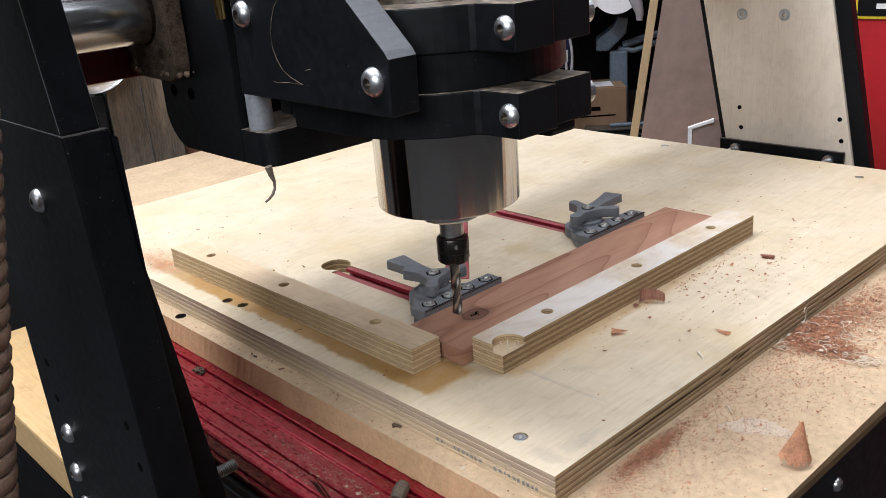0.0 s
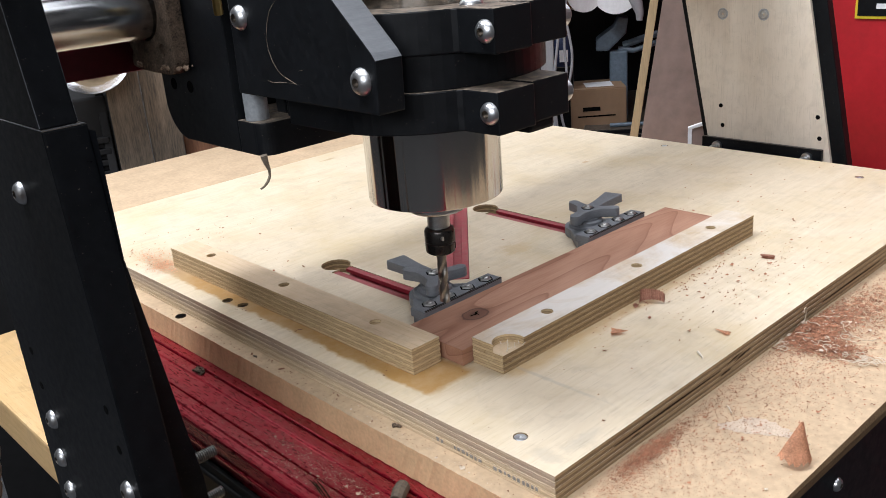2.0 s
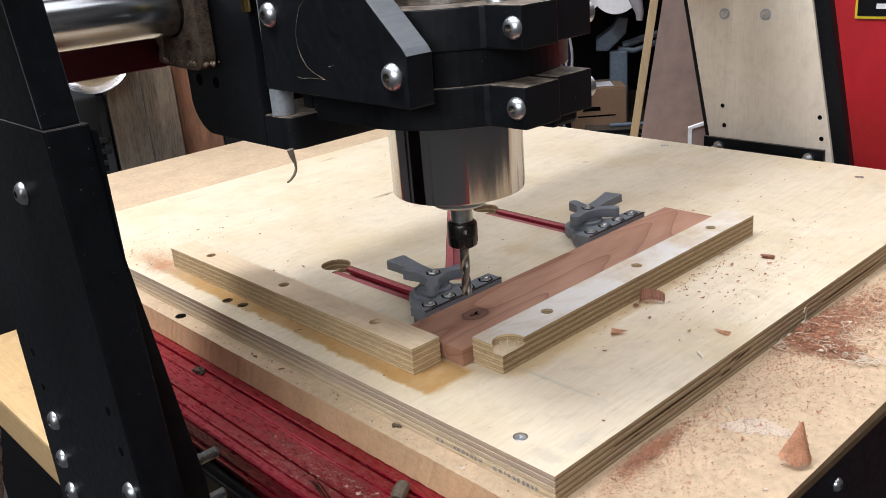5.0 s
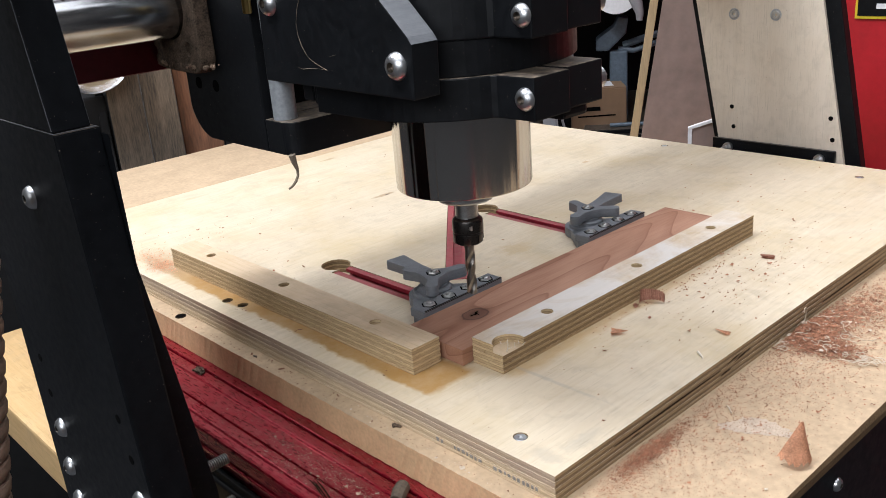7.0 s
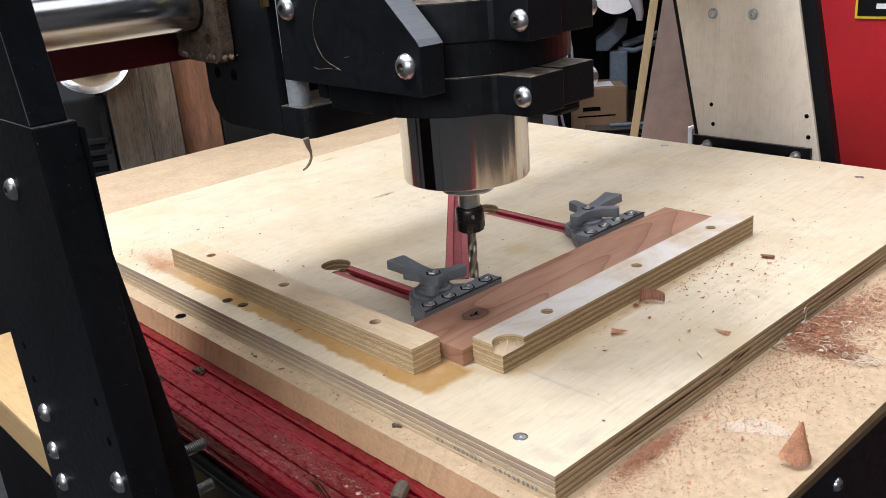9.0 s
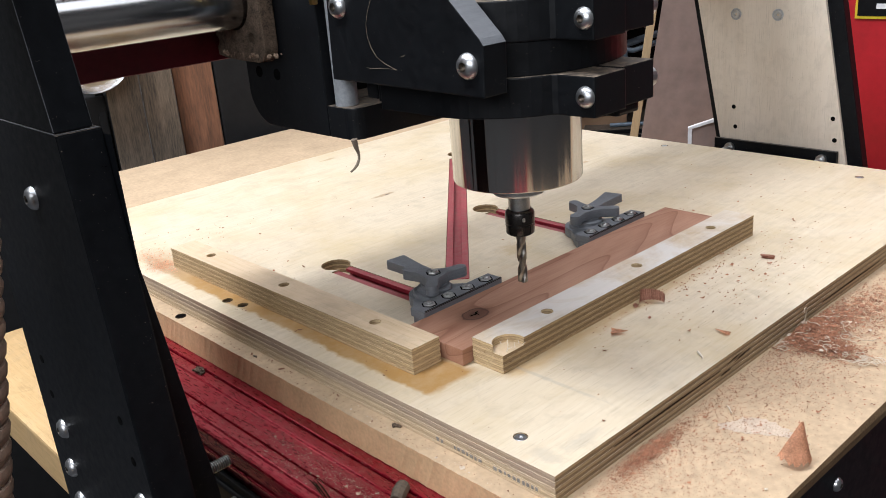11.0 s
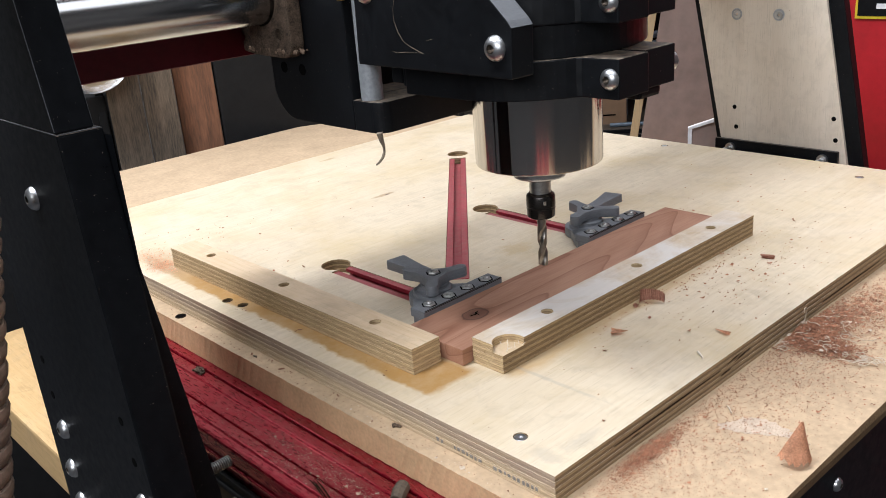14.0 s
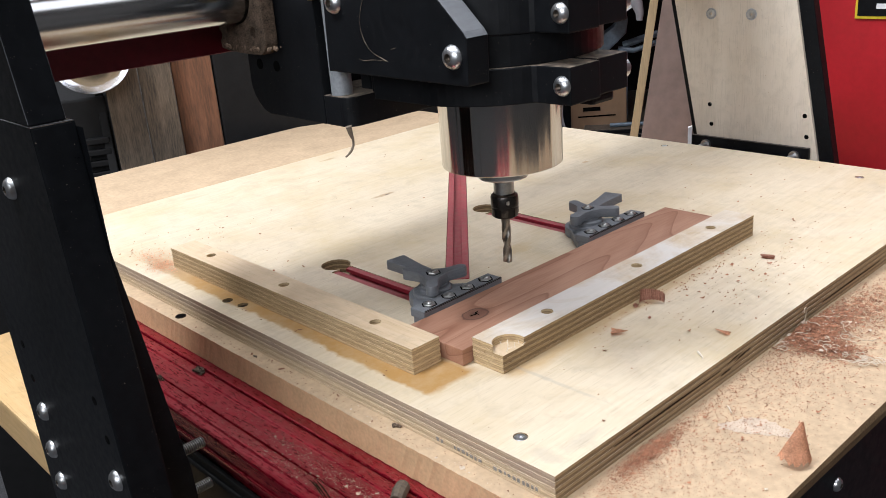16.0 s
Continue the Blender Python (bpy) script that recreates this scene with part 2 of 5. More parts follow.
M_BLACK_CLEAN = plain("black_coated_metal", (0.0055, 0.0062, 0.0075), 0.36, var=0.3, scale=25, bumpy=0.05, spec=0.12, dust=0.3)
# lighter grey for rubbed edges and for the light on the gusset's slope
M_LIT_RUBBED_EDGE = plain("lit_and_rubbed_edge", (0.10, 0.105, 0.115), 0.45, metal=0.0, var=0.25, scale=60, stretch=(1, 8, 8), bumpy=0.15)
M_STEEL = plain("polished_steel", (0.44, 0.425, 0.40), 0.13, metal=1.0, var=0.04, scale=5, stretch=(1, 1, 0.2))


def turned(m, cx, cy):
    """Polish along the axis: reflections drawn out lengthwise, with faint flats round the body."""
    nt = m.node_tree
    b = nt.nodes["Principled BSDF"]
    b.inputs["Anisotropic"].default_value = 0.9
    b.inputs["Anisotropic Rotation"].default_value = 0.25
    tan = nt.nodes.new("ShaderNodeTangent")
    tan.direction_type, tan.axis = "RADIAL", "Z"
    nt.links.new(tan.outputs[0], b.inputs["Tangent"])
    v = nt.nodes.new("ShaderNodeVectorMath")
    v.operation = "SUBTRACT"
    v.inputs[1].default_value = (cx, cy, 0)
    nt.links.new(coords(nt, (1, 1, 0)), v.inputs[0])
    flats = noise_tex(nt, v.outputs[0], 105.0, 1.5, 0.45)
    bump(nt, b, flats, 1.0, 0.0022)


turned(M_STEEL, 0.0278, 0.0925)
M_TUBE = plain("ground_steel_tube", (0.44, 0.44, 0.445), 0.2, metal=1.0, var=0.08, scale=12, stretch=(0.3, 6, 6))
M_ZINC = plain("zinc_plated_steel", (0.56, 0.57, 0.58), 0.36, metal=1.0, var=0.12, scale=200)
M_NUT = plain("dull_zinc_nut", (0.42, 0.42, 0.41), 0.42, metal=1.0, var=0.25, scale=260)
M_DARKSTEEL = plain("blackened_steel", (0.05, 0.045, 0.042), 0.32, metal=0.9, var=0.3, scale=150)
M_CARBIDE = plain("tool_steel", (0.24, 0.215, 0.19), 0.36, metal=1.0, var=0.2, scale=150)
M_RED = plain("red_anodised_aluminium", (0.30, 0.007, 0.022), 0.28, metal=0.65, var=0.3, scale=30, stretch=(6, 0.6, 6), dust=0.13)
M_TRACK = plain("red_anodised_track", (0.36, 0.035, 0.055), 0.4, metal=0.45, var=0.2, scale=60, dust=0.35)
M_DARKRED = plain("dark_red_aluminium", (0.10, 0.005, 0.012), 0.35, metal=0.4, var=0.2, scale=20)
M_GREY = plain("grey_printed_plastic", (0.15, 0.158, 0.172), 0.5, var=0.2, scale=120, bumpy=0.25, stretch=(1, 1, 8))
M_CRUST = plain("dust_caked_metal", (0.045, 0.033, 0.024), 0.9, var=0.5, scale=140, bumpy=0.9, second=(0.12, 0.085, 0.06), spec=0.2)
M_CLUMP = plain("pale_dust_clump", (0.2, 0.14, 0.1), 0.95, var=0.4, scale=160, bumpy=0.6, spec=0.1)
M_ALU = plain("dull_aluminium", (0.36, 0.38, 0.4), 0.45, metal=0.4, var=0.2, scale=70, bumpy=0.1)
M_BRASS = plain("brass", (0.55, 0.38, 0.14), 0.3, metal=1.0, var=0.1, scale=80)
M_STRING = plain("dusty_fibre", (0.2, 0.16, 0.12), 0.9, var=0.3, scale=200)
M_DIRT = plain("packed_dirt", (0.03, 0.018, 0.01), 0.95, var=0.5, scale=300, bumpy=0.5, spec=0.1)
M_HOLE = plain("dark_hole", (0.003, 0.003, 0.003), 0.95, var=0.3, scale=100, spec=0.05)
M_PLYPLATE = veneer("upright_face", (0.66, 0.59, 0.50), (0.63, 0.555, 0.46), 2, stain_amount=0.1)
M_BENCH = veneer("bench_wood", (0.62, 0.42, 0.21), (0.54, 0.35, 0.16), 1, stain=(0.4, 0.22, 0.07))
M_FLOOR = plain("dark_floor", (0.055, 0.055, 0.058), 0.8, var=0.7, scale=150, bumpy=0.7)
M_WALL = plain("painted_wall", (0.13, 0.125, 0.12), 0.85, var=0.9, scale=4.0)
M_CEIL = plain("painted_ceiling", (0.55, 0.54, 0.52), 0.9, var=0.08, scale=5)
M_HOSE = plain("brown_hose", (0.27, 0.185, 0.135), 0.5, var=0.3, scale=60, bumpy=0.1)
M_HOSE_DARK = plain("black_rubber", (0.009, 0.009, 0.0095), 0.65, var=0.3, scale=60, spec=0.2)
M_CHIP = plain("redwood_chip", (0.20, 0.075, 0.038), 0.8, var=0.45, scale=220, bumpy=0.3, second=(0.40, 0.18, 0.10))
M_SHAVING = plain("fresh_shaving", (0.62, 0.31, 0.17), 0.7, var=0.25, scale=160, bumpy=0.3, second=(0.7, 0.4, 0.25))
M_SHAVING_PINK = plain("pink_shaving", (0.36, 0.155, 0.095), 0.75, var=0.25, scale=160, bumpy=0.3, second=(0.5, 0.26, 0.18))
M_CHIP_PALE = plain("pale_chip", (0.74, 0.67, 0.57), 0.8, var=0.2, scale=150)
M_FIBRE = plain("raw_fibre", (0.58, 0.48, 0.37), 0.85, var=0.2, scale=150)
M_SAWDUST = plain("sawdust", (0.40, 0.29, 0.21), 0.9, var=0.4, scale=300)
M_CHIP_DARK = plain("dark_chip", (0.2, 0.09, 0.05), 0.85, var=0.4, scale=220)
M_OLDWOOD = plain("weathered_plank", (0.088, 0.066, 0.046), 0.85, var=0.7, scale=13, stretch=(6, 6, 0.7), bumpy=0.3)
M_REDPLANK = plain("reddish_plank", (0.17, 0.075, 0.038), 0.75, var=0.45, scale=9, stretch=(6, 6, 0.7), bumpy=0.2)
M_PANELFACE = plain("hardboard", (0.235, 0.17, 0.148), 0.7, var=0.2, scale=6, bumpy=0.1)
M_PALEWOOD = plain("pale_wood", (0.42, 0.31, 0.18), 0.7, var=0.2, scale=15, stretch=(6, 6, 0.7))
M_CARD = plain("cardboard", (0.21, 0.13, 0.075), 0.85, var=0.12, scale=10, bumpy=0.1)
M_WHITE = plain("white_plastic", (0.74, 0.74, 0.76), 0.5, var=0.08, scale=20)
M_BLUEGREY = plain("blue_grey_plastic", (0.1, 0.14, 0.18), 0.5, var=0.3, scale=20)
M_NAVY = plain("navy_plastic", (0.02, 0.03, 0.08), 0.5, var=0.3, scale=20)
M_CABLE = plain("grey_cable", (0.3, 0.3, 0.32), 0.5, var=0.1, scale=40)
M_REDCAB = plain("red_painted_metal", (0.42, 0.013, 0.022), 0.42, var=0.12, scale=14)
M_YELLOW = plain("yellow_paint", (0.65, 0.5, 0.03), 0.5, var=0.1, scale=50)
M_CHROME = plain("chrome", (0.75, 0.76, 0.8), 0.12, metal=1.0, var=0.05, scale=20)
M_DUSTWHITE = plain("white_dust", (0.54, 0.43, 0.33), 0.95, var=0.2, scale=150, bumpy=0.5, spec=0.1)
M_STAMP = plain("faded_ink", (0.27, 0.245, 0.225), 0.8, var=0.5, scale=300)
M_GREENPRINT = plain("green_print", (0.2, 0.4, 0.2), 0.6, var=0.3, scale=50)

# ---- mesh helpers ----


def part(name, bm, material, parent=None, label="", smooth=False):
    """Links a bmesh as one mesh object under a thing or a part."""
    me = bpy.data.meshes.new(name)
    bmesh.ops.recalc_face_normals(bm, faces=bm.faces[:])
    bm.to_mesh(me)
    bm.free()
    mats = material if isinstance(material, (list, tuple)) else [material]
    for m in mats:
        me.materials.append(m)
    if smooth:
        me.shade_smooth()
        me.set_sharp_from_angle(angle=radians(35))
    ob = new(name, me)
    ob.parent = parent
    if label:
        ob["label"] = label
    return ob


def thing(name, label, category, at=(0, 0, 0), group="", kind=""):
    ob = new(name)
    ob.empty_display_size = 0.02
    ob.matrix_world = Matrix.Translation(at)
    return tagged(ob, label, category, group, kind)


def soften(bm, r, seg=2, angle=40):
    if r:
        es = [e for e in bm.edges if len(e.link_faces) == 2 and e.calc_face_angle(0) > radians(angle)]
        bmesh.ops.bevel(bm, geom=es, offset=r, offset_type="OFFSET", segments=seg, profile=0.6, affect="EDGES", clamp_overlap=True)
    return bm


def box(x0, x1, y0, y1, z0, z1, r=0.0, seg=2, bm=None):
    one = bmesh.new()
    bmesh.ops.create_cube(one, size=1, matrix=Matrix.Translation(((x0 + x1) / 2, (y0 + y1) / 2, (z0 + z1) / 2)) @ Matrix.Diagonal((x1 - x0, y1 - y0, z1 - z0, 1)))
    soften(one, r, seg)
    return joined(bm, one)


def joined(bm, one):
    if bm is None:
        return one
    me = bpy.data.meshes.new("tmp")
    one.to_mesh(me)
    one.free()
    bm.from_mesh(me)
    bpy.data.meshes.remove(me)
    return bm


def prism(outline, axis, a, b, r=0.0, seg=2, bm=None):
    """A 2D outline pushed along an axis from a to b. Outline pairs are the other two coordinates in x, y, z order."""
    one = bmesh.new()

    def put(u, v, w):
        return {"x": (w, u, v), "y": (u, w, v), "z": (u, v, w)}[axis]
    lo = [one.verts.new(put(u, v, a)) for u, v in outline]
    hi = [one.verts.new(put(u, v, b)) for u, v in outline]
    n = len(outline)
    one.faces.new(lo)
    one.faces.new(hi[::-1])
    for i in range(n):
        one.faces.new((lo[i], hi[i], hi[(i + 1) % n], lo[(i + 1) % n]))
    bmesh.ops.recalc_face_normals(one, faces=one.faces[:])
    soften(one, r, seg)
    return joined(bm, one)


def lathe(profile, at=(0, 0, 0), axis="z", seg=32, bm=None):
    """Profile of (radius, height) turned round an axis through at."""
    one = bmesh.new()
    rings = []
    for r, h in profile:
        if r < 1e-6:
            rings.append([one.verts.new((0, 0, h))])
        else:
            rings.append([one.verts.new((r * math.cos(2 * math.pi * i / seg), r * math.sin(2 * math.pi * i / seg), h)) for i in range(seg)])
    for ra, rb in zip(rings, rings[1:]):
        for i in range(seg):
            j = (i + 1) % seg
            if len(ra) == 1 and len(rb) > 1:
                one.faces.new((ra[0], rb[i], rb[j]))
            elif len(rb) == 1 and len(ra) > 1:
                one.faces.new((ra[i], rb[0], ra[j]))
            elif len(ra) > 1:
                one.faces.new((ra[i], rb[i], rb[j], ra[j]))
    turn = {"z": Matrix.Identity(4), "x": Matrix.Rotation(radians(90), 4, "Y"), "-x": Matrix.Rotation(radians(-90), 4, "Y"),
            "y": Matrix.Rotation(radians(-90), 4, "X"), "-y": Matrix.Rotation(radians(90), 4, "X")}[axis]
    bmesh.ops.transform(one, matrix=Matrix.Translation(at) @ turn, verts=one.verts[:])
    return joined(bm, one)


def sweep(points, r, seg=8, bm=None):
    """A round cable along points."""
    one = bmesh.new()
    pts = [Vector(p) for p in points]
    rr = r if isinstance(r, (list, tuple)) else [r] * len(pts)
    rings = []
    ref = Vector((0.31, 0.2, 0.93))
    for i, p in enumerate(pts):
        d = (pts[min(i + 1, len(pts) - 1)] - pts[max(i - 1, 0)]).normalized()
        u = d.cross(ref).normalized()
        v = d.cross(u)
        rings.append([one.verts.new(p + rr[i] * (math.cos(2 * math.pi * k / seg) * u + math.sin(2 * math.pi * k / seg) * v)) for k in range(seg)])
    for ra, rb in zip(rings, rings[1:]):
        for k in range(seg):
            one.faces.new((ra[k], ra[(k + 1) % seg], rb[(k + 1) % seg], rb[k]))
    one.faces.new(rings[0])
    one.faces.new(rings[-1][::-1])
    return joined(bm, one)


def carve(ob, cutters):
    """Cuts the cutter bmeshes out of ob for good."""
    tools = []
    for c in cutters:
        t = part("cutter", c, ob.data.materials[0])
        tools.append(t)
        md = ob.modifiers.new("cut", "BOOLEAN")
        md.operation, md.object, md.solver = "DIFFERENCE", t, "EXACT"
    bpy.context.view_layer.update()
    dg = bpy.context.evaluated_depsgraph_get()
    me = bpy.data.meshes.new_from_object(ob.evaluated_get(dg), preserve_all_data_layers=True, depsgraph=dg)
    ob.modifiers.clear()
    ob.data = me
    for t in tools:
        bpy.data.objects.remove(t)
    return ob


def by_normal(ob, top_slot=0, side_slot=1):
    """First material on level faces, second on the sides."""
    for p in ob.data.polygons:
        p.material_index = top_slot if abs(p.normal.z) > 0.7 else side_slot
    return ob


def arc(cx, cy, r, a0, a1, n=8):
    return [(cx + r * math.cos(radians(a0 + (a1 - a0) * i / n)), cy + r * math.sin(radians(a0 + (a1 - a0) * i / n))) for i in range(n + 1)]


def layered(x0, x1, y0, y1, z0, z1, plies, step=0.0003):
    """A plywood panel whose plies stand slightly in and out along the sawn edges."""
    bm = bmesh.new()
    dz = (z1 - z0) / plies
    levels = []
    for k in range(plies):
        s = step if k % 2 else 0.0
        levels += [(z0 + k * dz, s), (z0 + (k + 1) * dz, s)]
    rings = []
    for z, s in levels:
        rings.append([bm.verts.new(c) for c in ((x0 + s, y0 + s, z), (x1 - s, y0 + s, z), (x1 - s, y1 - s, z), (x0 + s, y1 - s, z))])
    bm.faces.new(rings[0][::-1])
    bm.faces.new(rings[-1])
    for ra, rb in zip(rings, rings[1:]):
        for i in range(4):
            bm.faces.new((ra[i], ra[(i + 1) % 4], rb[(i + 1) % 4], rb[i]))
    return bm


def dome_bolt(name, parent, at, axis, r=0.0062, material=None, label=""):
    """Button-head bolt with a recessed hex socket."""
    bm = lathe([(0, 0.0012), (r * 0.36, 0.0012), (r * 0.36, r * 0.62), (r * 0.5, r * 0.6), (r * 0.8, r * 0.42), (r * 0.97, r * 0.14), (r, 0), (r * 0.9, -0.001), (0, -0.001)], at, axis, 28)
    bolt = part(name, bm, [material or M_ZINC, M_CARBIDE], parent, label, smooth=True)
    # the socket's floor and walls are darker than the head: recess shade as colour
    for p in bolt.data.polygons[:56]:
        p.material_index = 1
    return bolt


# ---- room ----
def room():
    fl = part("floor", box(-2.2, 3.2, -2.2, 3.2, -1.0, -0.9), M_FLOOR)
    tagged(fl, "dark workshop floor with scattered dust", "floor", kind="structure")
    ce = part("ceiling", box(-2.2, 3.2, -2.2, 3.2, 2.1, 2.2), M_CEIL)
    tagged(ce, "plain off-white workshop ceiling", "ceiling", kind="structure")
    for nm, b in (("wall_north", (-2.2, 3.2, 3.0, 3.1)), ("wall_south", (-2.2, 3.2, -2.2, -2.1)), ("wall_east", (3.1, 3.2, -2.1, 3.0)), ("wall_west", (-2.2, -2.1, -2.1, 3.0))):
        w = part(nm, box(*b, -0.9, 2.1), M_WALL)
        tagged(w, "dim grey painted workshop wall", "wall", kind="structure")


room()

ZB = -0.0172          # underside of the work board
KNOB_A, KNOB_B = (0.113, 0.2085), (0.297, 0.2085)


def slot_box(cx, cy, w, length, ang, z0, z1):
    bm = box(-length / 2, length / 2, -w / 2, w / 2, z0, z1)
    bmesh.ops.transform(bm, matrix=Matrix.Translation((cx, cy, 0)) @ Matrix.Rotation(radians(ang), 4, "Z"), verts=bm.verts[:])
    return bm


def pocket(cx, cy, r, z0, z1):
    return lathe([(0, z0), (r, z0), (r, z1), (0, z1)], (cx, cy, 0), "z", 32)


# where the clamp tracks run: (centre x, centre y, length, angle)
TRACKS = [(0.113, 0.2535, 0.145, 90), (0.2975, 0.2535, 0.145, 90), (0.2895, 0.3655, 0.385, 45.5)]
POCKETS = [(0.1165, 0.3375, 0.0125), (0.3005, 0.3375, 0.0125), (0.4395, 0.518, 0.0125)]


def work_board():
    b = part("work_board", layered(0, 0.6122, 0, 0.6716, ZB, 0, 9, 0.00022), [M_BOARD, M_BOARD_EDGE, M_BOARD_SHADED_CHARRED])
    tagged(b, "pale birch plywood work board with inlaid clamp tracks", "board")
    cuts = [slot_box(x, y, 0.0196, l, a, -0.0125, 0.01) for x, y, l, a in TRACKS]
    cuts += [pocket(x, y, r, -0.012, 0.01) for x, y, r in POCKETS]
    cuts += [pocket(x, y, 0.0042, -0.0035, 0.01) for x, y in ((0.0166, 0.038), (0.5918, 0.324), (0.5764, 0.0911), (0.0164, 0.3468), (0.0192, 0.3285))]
    carve(b, cuts)
    by_normal(b)
    # front edge gets the colour with shade in it; pocket walls are charred
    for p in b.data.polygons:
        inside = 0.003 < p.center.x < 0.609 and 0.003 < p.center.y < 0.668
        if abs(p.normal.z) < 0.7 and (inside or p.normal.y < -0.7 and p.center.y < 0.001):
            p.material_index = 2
    for x0, x1, z0, z1 in ((0.168, 0.186, -0.0062, -0.0048), (0.176, 0.196, -0.0085, -0.0066), (0.160, 0.172, -0.0118, -0.0112), (0.066, 0.074, -0.0098, -0.0098), (0.05, 0.16, -0.0076, -0.0078), (0.3, 0.4, -0.0113, -0.0115)):
        part("ply_void", sweep([(x0, 0.0002, z0), ((x0 + x1) / 2, 0.0002, (z0 + z1) / 2 + 0.0003), (x1, 0.0002, z1)], [0.0003, 0.0006, 0.0003], 5), M_DIRT, b)
    for x, y in ((0.0164, 0.3468), (0.0192, 0.3285)):
        part("packed_dirt", lathe([(0, -0.0012), (0.002, -0.0014), (0.0041, -0.0022), (0.0041, -0.0034), (0, -0.0034)], (x, y, 0), "z", 14), M_DIRT, b)
    for x, y in ((0.0166, 0.038), (0.5918, 0.324), (0.5764, 0.0911)):
        s = part("screw", lathe([(0, -0.0010), (0.0006, -0.0010), (0.0014, -0.0002), (0.0034, -0.0002), (0.004, -0.0008), (0.004, -0.003), (0, -0.003)], (x, y, 0), "z", 20), M_ZINC, None, smooth=True)
        tagged(s, "countersunk zinc screw in the plywood board", "screw", group="board screws")
    rnd = random.Random(8)
    y = 0.012
    while y < 0.098:
        w = 0.0012 + 0.0014 * rnd.random()
        part("stamp_bar", box(-0.0002, 0.0003, y, y + w, -0.0150 + 0.0006 * rnd.random(), -0.0122 - 0.0006 * rnd.random()), M_STAMP, b)
        y += w + 0.0012 + (0.008 if rnd.random() < 0.18 else 0.0008 * rnd.random())
    for x, y, l, a in TRACKS:
        n = thing("clamp_track", "red anodised aluminium slot track let into the board", "track", (x, y, 0), group="clamp tracks")
        n.rotation_euler = (0, 0, radians(a))
        w, g, t = 0.0095, 0.0036, 0.0016
        h = l / 2 - 0.002
        part("base", box(-h, h, -w, w, -0.0124, -0.0070), M_TRACK, n)
        for sgn in (-1, 1):
            out = [(sgn * w, -0.0069), (sgn * w, -0.0003), (sgn * g, -0.0003), (sgn * g, -0.003), (sgn * (w - t), -0.003), (sgn * (w - t), -0.0069)]
            part("lip", prism(out, "x", -h, h, 0.0002, 1), M_TRACK, n)


work_board()


def scalloped_panel(x0, x1, y0, y1, z0, z1, pitch, depth, lean, seed):
    """Panel whose long side keeps the hollow scoops left by a round cutter."""
    rnd = random.Random(seed)
    edge = []
    y = y0
    while y < y1:
        w = pitch * (0.65 + 0.7 * rnd.random())
        d = depth * (0.6 + 0.8 * rnd.random())
        skew = (rnd.random() - 0.5) * 0.0007
        for k in range(4):
            u = k / 4
            edge.append((x0 + d * (1 - (2 * u - 1) ** 2) + skew * u, min(y + w * u, y1)))
        y += w
    edge.append((x0, y1))
    bm = bmesh.new()
    lo = [bm.verts.new((x, max(y0, min(y1, yy - lean)), z0)) for x, yy in edge]
    hi = [bm.verts.new((x, yy, z1)) for x, yy in edge]
    for i in range(len(edge) - 1):
        if (lo[i].co - lo[i + 1].co).length > 1e-6:
            bm.faces.new((lo[i], lo[i + 1], hi[i + 1], hi[i]))
    c = [bm.verts.new(v) for v in ((x1, y0, z0), (x1, y1, z0), (x1, y0, z1), (x1, y1, z1))]
    bm.faces.new([c[2]] + hi + [c[3]])
    bm.faces.new([c[0]] + lo + [c[1]])
    bm.faces.new((c[0], c[1], c[3], c[2]))
    bm.faces.new((c[0], c[2], hi[0], lo[0]))
    bm.faces.new((c[1], lo[-1], hi[-1], c[3]))
    bmesh.ops.remove_doubles(bm, verts=bm.verts[:], dist=1e-6)
    return bm


def spoilboard():
    s = thing("spoilboard", "tan fibreboard machine bed sprinkled with sawdust", "board")
    top = part("board", scalloped_panel(-0.0132, 0.655, -0.0835, 0.918, -0.0388, ZB - 0.0003, 0.0098, 0.0003, -0.009, 3), [M_MDF, M_MDF_EDGE, M_MDF_FRONT_SHADED], s)
    # the front side takes the copy with shade in its colour
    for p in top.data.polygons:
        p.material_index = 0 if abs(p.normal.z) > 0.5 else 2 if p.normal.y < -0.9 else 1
    # an open bolt hole with its steel insert on the ledge
    part("bolt_hole", lathe([(0, 0.0002), (0.0036, 0.0002), (0.0038, -0.001)], (-0.0053, 0.3892, ZB - 0.0003), "z", 20), M_HOLE, s)
    part("hole_insert", lathe([(0.0036, -0.0002), (0.0038, 0.0005), (0.0044, 0.0005), (0.0046, -0.0004)], (-0.0053, 0.3892, ZB - 0.0003), "z", 20), M_DIRT, s)
    f = thing("bed_frame", "black metal frame rail with bolts under the machine bed", "frame")
    part("rail", box(0.061, 0.65, -0.074, -0.03, -0.13, -0.0390, 0.003), M_BLACK_CLEAN, f)
    for x in (0.118, 0.165, 0.26):
        dome_bolt("bolt", f, (x, -0.074, -0.060), "-y", 0.0045)


spoilboard()


